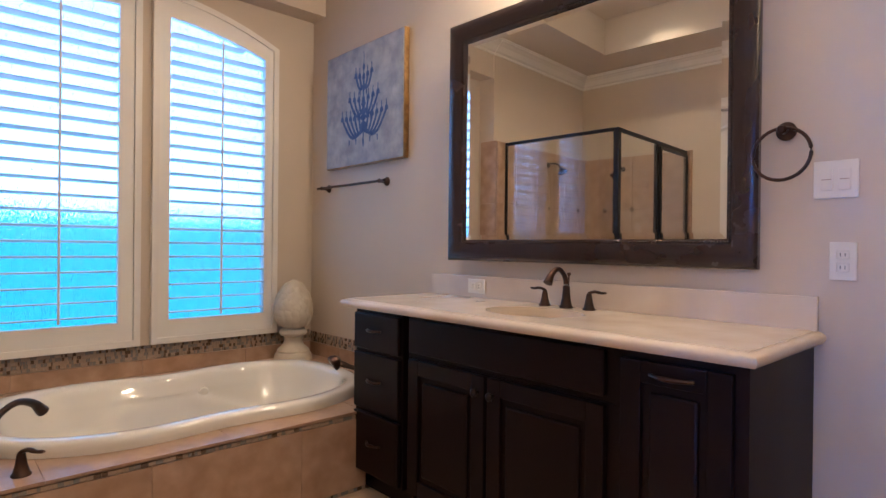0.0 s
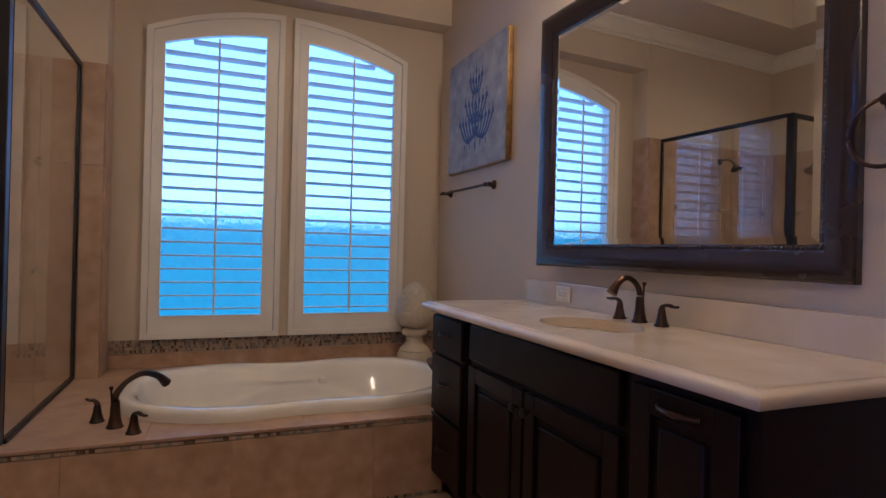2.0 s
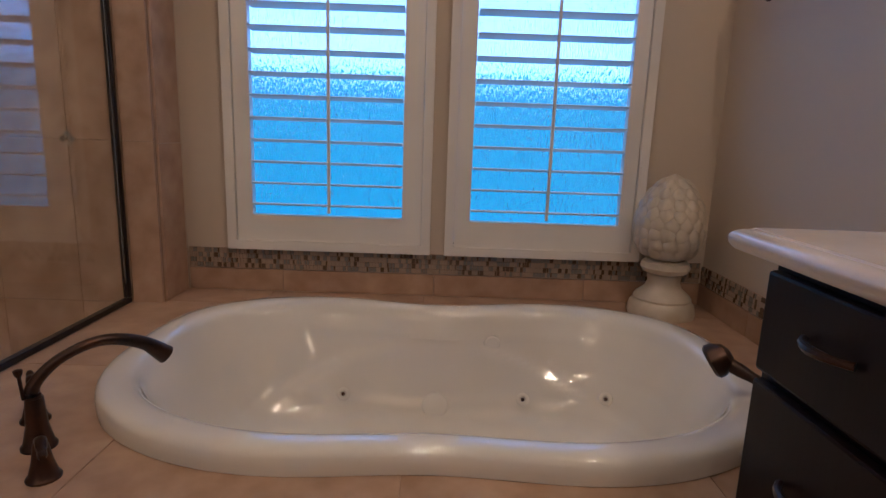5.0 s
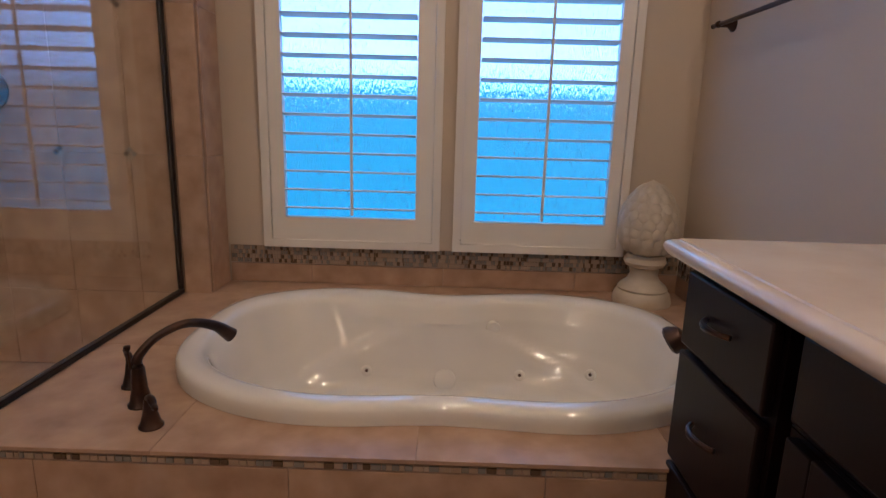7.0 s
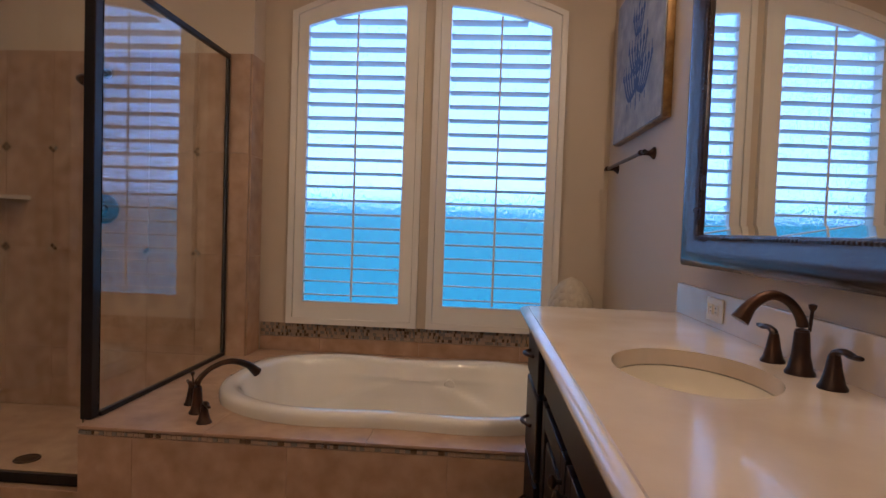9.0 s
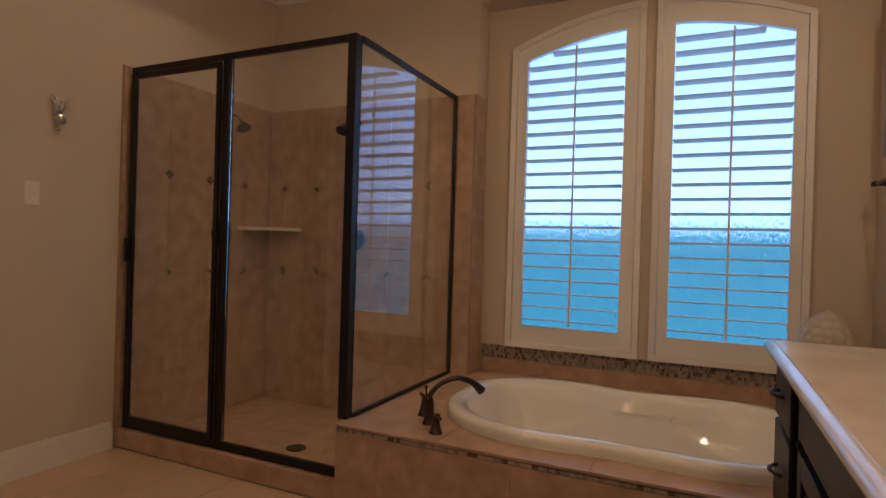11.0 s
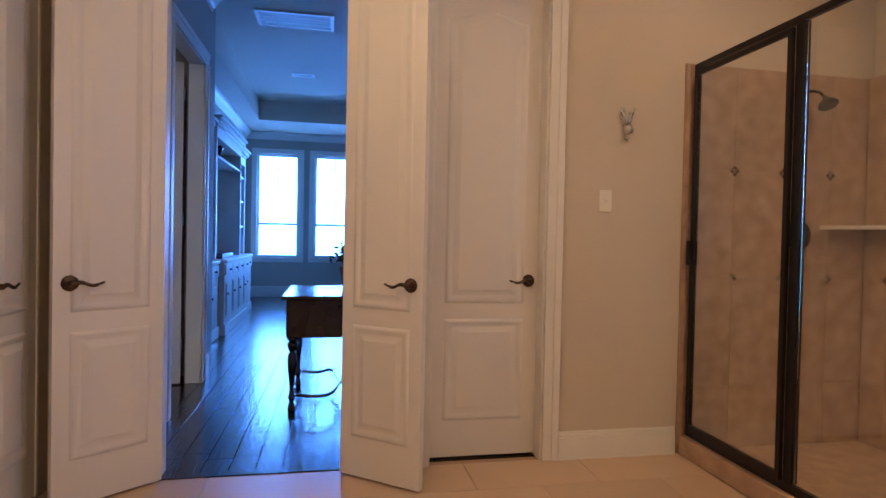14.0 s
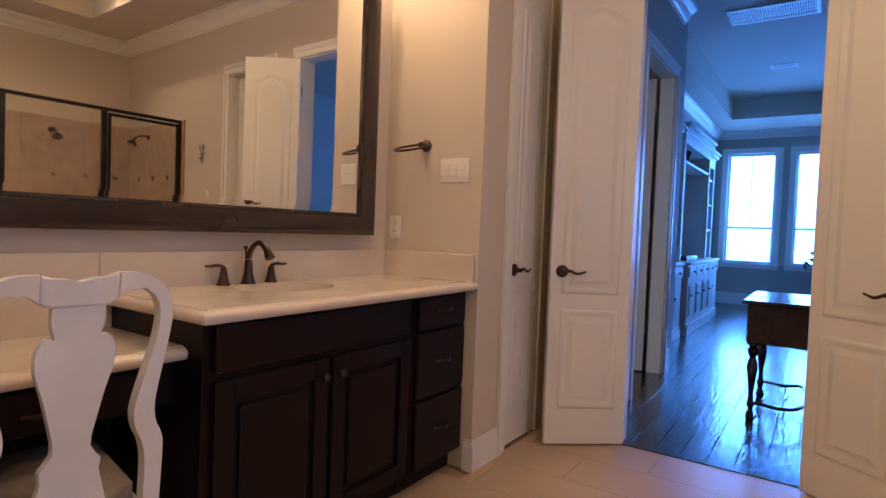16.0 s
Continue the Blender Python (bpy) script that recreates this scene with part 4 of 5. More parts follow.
box(bm, BT[0] - 0.1, BT[1] + 0.1, BT[2] - 0.1, BT[3] + 0.1, ZC + 0.32, ZC + 0.42)
for a in ((BT[0] - 0.1, BT[0], BT[2], BT[3]), (BT[1], BT[1] + 0.1, BT[2], BT[3]), (BT[0] - 0.1, BT[1] + 0.1, BT[2] - 0.1, BT[2]), (BT[0] - 0.1, BT[1] + 0.1, BT[3], BT[3] + 0.1)):
    box(bm, *a, ZC + 0.1, ZC + 0.32)
structure("ceiling_bedroom", bm, CEIL, "cream painted bedroom ceiling with a raised tray", "ceiling")
crown("trim_crown_hall", (-1.05, 2.30), (0.845, 2.30), (0, 1))
crown("trim_crown_far", (-7.2, 1.66), (-7.2, 6.2), (1, 0))
crown("trim_crown_left", (-7.2, 1.66), (-1.2, 1.66), (0, 1))
baseboard("baseboard_hall", -1.05, -0.925, 2.30, 2.318, 0.19)
baseboard("baseboard_far", -7.2, -7.182, 1.66, 6.2, 0.20)
casing("trim_hall_door", "y", 2.30, 1, -0.83, 0.02, 2.44, cw=0.09, jamb=0.11)
panel_door(pose(-0.80, 2.16, 0, 0, 0, -80), 0.76, 2.42, "white moulded door standing open into the room off the hall", 0.70, -1)


def sash_window(num, y0, y1, z0, z1):
    w = thing(f"window_{num}", pose(0, 0, 0), "tall bedroom window with white casing and a horizontal blind", "window", kind="structure")
    part("window_frame", ring_panel_x(bmesh.new(), (y0 - 0.09, z0 - 0.09, y1 + 0.09, z1 + 0.09), (y0, z0, y1, z1), -7.2 + 0.001, -7.2 + 0.022), TRIM, w, smooth=False)
    part("window_sill", B(-7.177, -7.145, y0 - 0.11, y1 + 0.11, z0 - 0.030, z0 - 0.004, 0.004), TRIM, w)
    part("sash", ring_panel_x(bmesh.new(), (y0 + 0.001, z0 + 0.001, y1 - 0.001, z1 - 0.001), (y0 + 0.045, z0 + 0.045, y1 - 0.045, z1 - 0.045), -7.30, -7.26), TRIM, w, smooth=False)
    part("meeting_rail", B(-7.30, -7.265, y0 + 0.046, y1 - 0.046, 1.34, 1.385, 0.003), TRIM, w)
    part("mullion", B(-7.298, -7.28, (y0 + y1) / 2 - 0.008, (y0 + y1) / 2 + 0.008, 1.387, z1 - 0.047), TRIM, w)
    o = part("pane", B(-7.285, -7.281, y0 + 0.045, y1 - 0.045, z0 + 0.045, z1 - 0.045), GLASS, w, smooth=False)
    o.visible_shadow = False
    slat = None
    for k in range(int((z1 - z0 - 0.04) / 0.05)):
        if slat is None:
            slat = o = part("slat", B(-0.024, 0.024, y0 + 0.008, y1 - 0.008, -0.0012, 0.0012), SHUT, w, smooth=False)
        else:
            o = new("slat", slat.data)
            o.parent = w
        o.matrix_local = pose(-7.232, 0, z0 + 0.04 + 0.05 * k, 0, 8, 0)
    return w


def ring_panel_x(bm, a, b, x0, x1):
    def rect(r):
        return [(r[0], r[1]), (r[2], r[1]), (r[2], r[3]), (r[0], r[3])]
    rows = [[bm.verts.new((x, u, v)) for u, v in rect(o)] for o, x in ((a, x0), (a, x1), (b, x1), (b, x0))]
    for i in range(4):
        p, q = rows[i], rows[(i + 1) % 4]
        for k in range(4):
            bm.faces.new((p[k], p[(k + 1) % 4], q[(k + 1) % 4], q[k]))
    return bm


for k, (a, b) in enumerate(((1.86, 2.62), (2.90, 3.66), (4.0, 4.76))):
    sash_window(3 + k, a, b, 0.74, 2.66)

# built-in wall unit: three sections, each a unit of its own
BY, BB = 2.03, 1.665


def wall_unit(x0, x1, proud, ztop, doors, label, shelves):
    ob = thing("wall_unit", pose(0, 0, 0), label, "cabinet", "built-in wall units")
    y1 = BY + proud
    part("base_body", B(x0, x1, BB, y1, 0, 0.82), CREAMB, ob, smooth=False)
    part("plinth", B(x0 - 0.004, x1 + 0.004, y1 + 0.001, y1 + 0.018, 0, 0.12, 0.003), CREAMB, ob)
    part("counter", B(x0 - 0.008, x1 + 0.008, BB, y1 + 0.03, 0.821, 0.855, 0.006), CREAMB, ob)
    w = (x1 - x0) / doors
    for k in range(doors):
        a, b = x0 + k * w + 0.015, x0 + (k + 1) * w - 0.015
        d = part("door", raised_panel(bmesh.new(), a, b, 0.14, 0.66, y1, 0.018, 1, "y"), CREAMB, ob)
        part("door_knob", lathe(bmesh.new(), [(0.006, 0), (0.006, 0.012), (0.014, 0.018), (0.012, 0.026)], pose(b - 0.035, y1 + 0.018, 0.47, -90, 0, 0), 10), BRONZE, d)
        d = part("drawer", B(a, b, y1 + 0.001, y1 + 0.018, 0.68, 0.80, 0.004), CREAMB, ob)
        part("drawer_knob", lathe(bmesh.new(), [(0.006, 0), (0.006, 0.012), (0.014, 0.018), (0.012, 0.026)], pose((a + b) / 2, y1 + 0.018, 0.74, -90, 0, 0), 10), BRONZE, d)
    yt = y1 - 0.10
    for a, b in ((x0, x0 + 0.05), (x1 - 0.05, x1)):
        part("stile", B(a, b, BB, yt, 0.856, ztop, 0.002), CREAMB, ob)
    part("back_panel", B(x0 + 0.051, x1 - 0.051, BB, BB + 0.02, 0.856, ztop), CREAMB, ob, smooth=False)
    part("top_rail", B(x0 + 0.051, x1 - 0.051, BB, yt, ztop - 0.12, ztop, 0.002), CREAMB, ob)
    for z in shelves:
        part("shelf", B(x0 + 0.051, x1 - 0.051, BB + 0.021, yt - 0.01, z, z + 0.03, 0.002), CREAMB, ob)
    bm = bmesh.new()
    for k, (e, h0, h1) in enumerate(((0.015, 0, 0.03), (0.045, 0.031, 0.08), (0.075, 0.081, 0.11))):
        box(bm, x0 - e, x1 + e, BB, yt + e, ztop + h0, ztop + h1, 0.003)
    part("cornice", bm, CREAMB, ob)
    return ob


wall_unit(-2.85, -2.35, 0.0, 2.30, 1, "cream painted built-in side unit with open shelves", (1.25, 1.62, 1.98))
wall_unit(-4.65, -2.95, 0.05, 2.36, 4, "cream painted built-in media unit with a wide open niche", (2.02,))
wall_unit(-5.35, -4.75, 0.0, 2.30, 1, "cream painted built-in end unit with open shelves", (1.25, 1.62, 1.98))
BLACK = plain("black_plastic", (0.015, 0.015, 0.017), 0.3)
sb = thing("sound_bar", pose(-3.6, 1.95, 0.857), "slim black sound bar on the built-in counter", "speaker")
part("case", B(-0.35, 0.35, -0.05, 0.05, 0, 0.06, 0.012), BLACK, sb)
fg = thing("figurine", pose(-3.7, 1.85, 2.052), "small dark sculpture on the upper shelf of the wall unit", "ornament")
part("body", lathe(bmesh.new(), [(0.06, 0), (0.05, 0.02), (0.02, 0.05), (0.05, 0.12), (0.06, 0.17), (0.02, 0.23)], None, 14), DARKW, fg)

# side table with turned legs
table = thing("writing_table", pose(0, 0, 0), "dark polished wooden table with turned legs on the hardwood floor", "table")
tx0, tx1, ty0, ty1 = -0.74, 0.08, 2.965, 4.1
part("tabletop", B(tx0, tx1, ty0, ty1, 0.735, 0.76, 0.008), DARKW, table)
part("apron", B(tx0 + 0.05, tx1 - 0.03, ty0 + 0.03, ty1 - 0.03, 0.49, 0.734, 0.004), DARKW, table)
leg = [(0.020, 0.0), (0.028, 0.02), (0.020, 0.05), (0.013, 0.07), (0.026, 0.10), (0.017, 0.13), (0.014, 0.17), (0.022, 0.25), (0.033, 0.33), (0.028, 0.37), (0.016, 0.395), (0.034, 0.43), (0.034, 0.45), (0.018, 0.465), (0.034, 0.475), (0.034, 0.489)]
for lx, ly in ((tx0 + 0.09, ty0 + 0.07), (tx1 - 0.07, ty0 + 0.07), (tx0 + 0.09, ty1 - 0.07), (tx1 - 0.07, ty1 - 0.07)):
    part("leg", lathe(bmesh.new(), leg, pose(lx, ly, 0.001), 18), DARKW, table)
for lx in (tx0 + 0.09, tx1 - 0.07):
    pts = smooth_path([(lx, ty0 + 0.10, 0.115), (lx + 0.05, ty0 + 0.22, 0.115), (lx - 0.02, ty0 + 0.32, 0.115), ((tx0 + tx1) / 2, ty0 + 0.38, 0.115)], 14)
    part("stretcher", tube(bmesh.new(), pts, 0.014, 8, 0.8), DARKW, table)
mx, my = (tx0 + tx1) / 2, ty0 + 0.50
pts = [(mx + 0.12 * math.cos(a), my + 0.12 * math.sin(a), 0.115) for a in [2 * math.pi * k / 24 for k in range(25)]]
part("stretcher_ring", tube(bmesh.new(), pts, 0.014, 8, 0.8), DARKW, table)
plant = thing("potted_plant", pose(-0.62, 3.42, 0.761), "dark green leafy plant in a tan clay pot on the table", "plant")
CLAY = material("tan_clay", (0.30, 0.20, 0.13), 0.8, spot_scale=10, grain=100, bump=0.3)
LEAF = material("dark_leaf", (0.04, 0.07, 0.03), 0.5, spot_scale=20, grain=60, bump=0.2)
part("pot", lathe(bmesh.new(), [(0.06, 0), (0.085, 0.13), (0.095, 0.15), (0.085, 0.155), (0.075, 0.14)], None, 20), CLAY, plant)
bm = bmesh.new()
rnd = random.Random(4)
for k in range(150):
    a, e, r = rnd.random() * 6.28, rnd.random() * 1.3, 0.05 + 0.12 * rnd.random()
    c = Vector((r * math.cos(a) * math.cos(e), r * math.sin(a) * math.cos(e), 0.19 + r * math.sin(e)))
    m = Matrix.Translation(c) @ Euler((rnd.random() * 6, rnd.random() * 6, rnd.random() * 6)).to_matrix().to_4x4()
    vs = [bm.verts.new(m @ Vector(p)) for p in ((-0.03, 0, 0), (0, -0.014, 0.004), (0.03, 0, 0), (0, 0.014, 0.004))]
    bm.faces.new(vs)
part("foliage", bm, LEAF, plant, kind="stuff", smooth=False)


def vent(m, w, d, n, label):
    ob = thing("ceiling_vent", m, label, "vent")
    # black sheet in place of the duct's shade between the slats
    part("duct_shade", B(-w / 2 + 0.01, w / 2 - 0.01, -d / 2 + 0.01, d / 2 - 0.01, -0.003, -0.001), BLACK, ob, smooth=False)
    bm = bmesh.new()
    for a in ((-w / 2, w / 2, -d / 2, -d / 2 + 0.03), (-w / 2, w / 2, d / 2 - 0.03, d / 2), (-w / 2, -w / 2 + 0.03, -d / 2 + 0.03, d / 2 - 0.03), (w / 2 - 0.03, w / 2, -d / 2 + 0.03, d / 2 - 0.03)):
        box(bm, *a, -0.012, -0.0035)
    part("frame", bm, TRIM, ob, smooth=False)
    for s in (-1, 0, 1) if d > 0.3 else (0,):
        part("bar", B(-w / 2 + 0.03, w / 2 - 0.03, s * d / 6 - 0.006, s * d / 6 + 0.006, -0.012, -0.0085), TRIM, ob, smooth=False)
    first = None
    for k in range(n):
        x = -w / 2 + 0.04 + (w - 0.08) * k / (n - 1)
        if first is None:
            o = first = part("slat", B(-0.004, 0.004, -d / 2 + 0.031, d / 2 - 0.031, -0.0082, -0.0036), TRIM, ob, smooth=False)
        else:
            o = new("slat", first.data)
            o.parent = ob
        o.matrix_local = pose(x, 0, 0)
    return ob


vent(pose(-1.41, 2.92, ZC, 0, 0, 90), 0.66, 0.36, 34, "large white return air grille in the bedroom ceiling")
vent(pose(-4.31, 2.83, ZC + 0.32, 0, 0, 90), 0.30, 0.16, 10, "small white supply air grille in the tray ceiling")


# ---- small wall things ----
def plate(m, gangs, kind, label):
    """A wall plate facing local +y; switches are rockers, outlets have two sockets."""
    ob = thing("light_switch" if kind == "switch" else "power_outlet", m, label, "switch" if kind == "switch" else "outlet")
    w = 0.07 + 0.046 * (gangs - 1)
    part("plate", B(-w / 2, w / 2, 0.0005, 0.006, -0.057, 0.057, 0.003), PLATE, ob)
    for k in range(gangs):
        x = (k - (gangs - 1) / 2) * 0.046
        if kind == "switch":
            bm = B(x - 0.016, x + 0.016, 0.0062, 0.009, -0.033, 0.033, 0.002)
            part("rocker", bm, PLATE, ob)
            part("rocker_gap", B(x - 0.012, x + 0.012, 0.0091, 0.0096, -0.001, 0.001), GROUT, ob)
        else:
            for s in (-1, 1):
                so = part("socket", B(x - 0.016, x + 0.016, 0.0062, 0.0085, s * 0.019 - 0.014, s * 0.019 + 0.014, 0.004), PLATE, ob)
                for dx in (-0.006, 0.006):
                    part("slot", B(x + dx - 0.001, x + dx + 0.001, 0.0086, 0.0090, s * 0.019 - 0.005, s * 0.019 + 0.005), BLACK, so, smooth=False)
    return ob


plate(pose(XE, 3.396, 1.345, 0, 0, 90), 2, "switch", "ivory double rocker switch on the tan wall beside the towel ring")
plate(pose(XE, 3.375, 1.099, 0, 0, 90), 1, "outlet", "ivory duplex power outlet below the double switch")
plate(pose(XE - 0.0225, 4.870, 0.939, 0, 0, 90) @ pose(0, 0, 0, 0, 90, 0), 1, "outlet", "ivory duplex power outlet set sideways in the marble backsplash")
plate(pose(XL, 1.905, 1.407, 0, 0, -90), 3, "switch", "ivory triple rocker switch on the cream side wall")
plate(pose(XL, 1.556, 1.128, 0, 0, -90), 1, "outlet", "ivory duplex power outlet above the side splash")
plate(pose(XW, 4.688, 1.36, 0, 0, -90), 1, "switch", "ivory single rocker switch between the closet and the shower")


def towel_ring(m, lift, label):
    """Post facing local +y with a ring hanging by lift degrees from the vertical."""
    ob = thing("towel_ring", m, label, "towel ring")
    part("post", lathe(bmesh.new(), [(0.030, 0.0005), (0.030, 0.006), (0.022, 0.014), (0.012, 0.022), (0.011, 0.045), (0.015, 0.052), (0.010, 0.060)], pose(0, 0, 0, -90, 0, 0), 20), BRONZE, ob)
    pts = [(0.082 * math.sin(a), 0, -0.078 + 0.082 * math.cos(a)) for a in [2 * math.pi * k / 40 for k in range(41)]]
    o = part("ring", tube(bmesh.new(), [Vector(p) for p in pts], 0.0055, 10), BRONZE, ob)
    o.matrix_local = pose(0, 0.048, 0, lift, 0, 0)
    return ob


towel_ring(pose(XE, 3.530, 1.508, 0, 0, 90), 4, "dark bronze towel ring hanging on the tan wall")
towel_ring(pose(XL, 1.735, 1.53, 0, 0, -90), 72, "dark bronze towel ring sticking out from the cream side wall")

bar = thing("towel_bar", pose(XE, 5.98, 1.515, 0, 0, 90), "dark bronze towel bar on the wall under the canvas picture", "towel bar")
for s in (-0.34, 0.31):
    part("post", lathe(bmesh.new(), [(0.027, 0.0005), (0.027, 0.006), (0.018, 0.016), (0.011, 0.024), (0.011, 0.050), (0.014, 0.060), (0.006, 0.072)], pose(s, 0, 0, -90, 0, 0), 18), BRONZE, bar)
part("rail", tube(bmesh.new(), [(-0.385, 0.055, 0), (-0.37, 0.055, 0), (0.35, 0.055, 0), (0.365, 0.055, 0)], [0.010, 0.0085, 0.0085, 0.010], 12), BRONZE, bar)

# canvas picture of a chandelier
CANVAS = material("blue_grey_canvas", (0.45, 0.44, 0.45), 0.85, spots=(0.24, 0.25, 0.29), spot_scale=12, spot_amount=0.4, grain=220, bump=0.5)
INK = material("blue_ink", (0.035, 0.075, 0.20), 0.7, spots=(0.07, 0.12, 0.27), spot_scale=30, grain=200, bump=0.3)
pic = thing("canvas_picture", pose(XE - 0.001, 5.852, 2.003, 0, 0, 90), "square canvas picture of a blue chandelier with worn gilt edges", "picture")
part("gilt_frame", B(-0.412, 0.412, 0.0, 0.034, -0.37, 0.37, 0.003), GOLD, pic)
part("canvas", B(-0.409, 0.409, 0.0345, 0.041, -0.364, 0.364, 0.004), CANVAS, pic)
bm = bmesh.new()


def stroke(bm, pts, w0, w1, y=0.0420):
    """A flat brush stroke along points in x, z."""
    n = len(pts)
    prev = None
    for i, p in enumerate(pts):
        a, b = Vector(pts[max(i - 1, 0)]), Vector(pts[min(i + 1, n - 1)])
        d = (b - a).normalized()
        w = w0 + (w1 - w0) * i / (n - 1)
        q = [bm.verts.new((p[0] - d[1] * w, y, p[1] + d[0] * w)), bm.verts.new((p[0] + d[1] * w, y, p[1] - d[0] * w))]
        if prev:
            bm.faces.new((prev[0], prev[1], q[1], q[0]))
        prev = q


stroke(bm, [(-0.02, 0.32), (-0.02, 0.22), (-0.02, 0.15)], 0.003, 0.004)
for z, w in ((0.225, 0.014), (0.165, 0.016), (0.10, 0.02), (0.0, 0.026), (-0.08, 0.040), (-0.13, 0.045), (-0.235, 0.010)):
    stroke(bm, [(-0.02, z + 0.03), (-0.02, z + 0.015), (-0.02, z)], 0.002, w, 0.0424)
    stroke(bm, [(-0.02, z), (-0.02, z - 0.015), (-0.02, z - 0.03)], w, 0.002, 0.0424)
stroke(bm, [(-0.02, 0.14), (-0.02, 0.0), (-0.02, -0.26)], 0.008, 0.005, 0.0428)
rnd = random.Random(8)
for z, reach, count, drop in ((0.12, 0.085, 5, 0.035), (-0.02, 0.15, 7, 0.055), (-0.13, 0.235, 11, 0.075)):
    for k in range(count):
        u = -1 + 2 * k / (count - 1)
        ex = -0.02 + reach * u
        lift = 0.045 + 0.02 * abs(u)
        pts = [(-0.02 + (ex + 0.02) * t, z + (z * 0 - drop) * math.sin(math.pi * t) * (0.6 + 0.5 * abs(u)) + lift * t * t) for t in [j / 8 for j in range(9)]]
        stroke(bm, pts, 0.010, 0.009, 0.0420 + 0.0002 * (k % 3))
        stroke(bm, [(ex, z + lift - 0.012), (ex, z + lift + 0.004), (ex, z + lift + 0.018)], 0.019, 0.012, 0.0432)
        stroke(bm, [(ex, z + lift + 0.018), (ex, z + lift + 0.055)], 0.005, 0.004, 0.0434)
        if k % 2:
            stroke(bm, [(ex * 0.8, z - drop), (ex * 0.8, z - drop - 0.035)], 0.007, 0.004, 0.0426)
part("chandelier_print", bm, INK, pic, "blue chandelier silhouette", smooth=False)

# finial ornament with scale-like leaves
fin = thing("finial_ornament", pose(4.487, 6.375, DZ), "cream glazed artichoke finial standing on the deck's corner by the window", "ornament")
part("base", lathe(bmesh.new(), [(0.122, 0.0), (0.125, 0.012), (0.118, 0.045), (0.104, 0.060), (0.106, 0.068), (0.098, 0.080), (0.068, 0.105), (0.058, 0.130), (0.062, 0.150), (0.060, 0.160)], None, 36), FINIAL, fin)
part("collar", lathe(bmesh.new(), [(0.060, 0.161), (0.080, 0.168), (0.090, 0.185), (0.084, 0.205), (0.070, 0.215)], None, 36), FINIAL, fin)
prof = [(0.068, 0.216), (0.100, 0.240), (0.122, 0.280), (0.130, 0.330), (0.126, 0.380), (0.110, 0.430), (0.082, 0.480), (0.048, 0.515), (0.018, 0.532), (0.004, 0.536)]
part("egg", lathe(bmesh.new(), [(r - 0.008, z) for r, z in prof], None, 36), FINIAL, fin)
leafm = None
for row in range(8):
    z = 0.250 + row * 0.036
    r = np.interp(z, [p[1] for p in prof], [p[0] for p in prof])
    r2 = np.interp(z + 0.02, [p[1] for p in prof], [p[0] for p in prof])
    n = max(7, int(round(2 * math.pi * r / 0.052)))
    tilt = math.degrees(math.atan2(r - r2, 0.02))
    if leafm is None:
        bm = bmesh.new()
        outline = [(0.022 * math.cos(t) * (1 - 0.3 * max(math.sin(t), 0)), 0.028 * math.sin(t)) for t in [2 * math.pi * q / 14 for q in range(14)]]
        c = bm.verts.new((0.0088, 0, -0.004))
        rim = [bm.verts.new((0.001, u, v)) for u, v in outline]
        mid = [bm.verts.new((0.0065, u * 0.66, v * 0.66)) for u, v in outline]
        for q in range(14):
            bm.faces.new((rim[q], rim[(q + 1) % 14], mid[(q + 1) % 14], mid[q]))
            bm.faces.new((mid[q], mid[(q + 1) % 14], c))
        o = part("leaf", bm, FINIAL, fin)
        leafm = o.data
        first = True
    for q in range(n):
        if not first:
            o = new("leaf", leafm)
            o.parent = fin
        first = False
        s = 0.75 + 0.35 * r / 0.13
        o.matrix_local = pose(0, 0, 0, 0, 0, 360 * (q + 0.5 * (row % 2)) / n) @ pose(r - 0.008, 0, z, 0, -tilt, 0) @ Matrix.Diagonal((1, s, 1, 1))

# hand shower on the deck beside the vanity
hs = thing("hand_shower", pose(4.545, 5.36, DZ), "dark bronze hand shower leaning from its holder on the tub deck", "hand shower")
part("holder", lathe(bmesh.new(), [(0.028, 0), (0.028, 0.005), (0.020, 0.014), (0.015, 0.05), (0.018, 0.07)], None, 18), BRONZE, hs)
part("stem", tube(bmesh.new(), smooth_path([(0.01, -0.03, 0.03), (-0.04, 0.05, 0.055), (-0.12, 0.14, 0.088), (-0.20, 0.222, 0.122)], 12), [0.011] * 7 + [0.013] * 4 + [0.017] * 2, 12), BRONZE, hs)
part("head", lathe(bmesh.new(), [(0.012, -0.036), (0.031, -0.026), (0.043, -0.002), (0.044, 0.012), (0.036, 0.019)], Matrix.Translation((-0.220, 0.240, 0.125)) @ Vector((-0.75, 0.25, -0.55)).to_track_quat("Z", "Y").to_matrix().to_4x4(), 24), BRONZE, hs)

# silver branch hook
hook = thing("wall_hook", pose(XW, 4.795, 1.765, 0, 0, -90), "silver branching wall hook above the light switch", "hook")
part("plate", lathe(bmesh.new(), [(0.018, 0.0005), (0.018, 0.006), (0.010, 0.012)], pose(0, 0, 0.0, -90, 0, 0), 14), SILVER, hook)
part("knob", lathe(bmesh.new(), [(0.010, 0.006), (0.012, 0.020), (0.024, 0.028), (0.026, 0.036), (0.018, 0.044), (0.004, 0.047)], pose(0, 0, -0.030, -90, 0, 0), 16), SILVER, hook)
part("pendant", lathe(bmesh.new(), [(0.004, -0.085), (0.012, -0.078), (0.008, -0.068), (0.006, -0.055), (0.011, -0.050), (0.008, -0.035)], pose(0, 0.016, 0), 10), SILVER, hook)
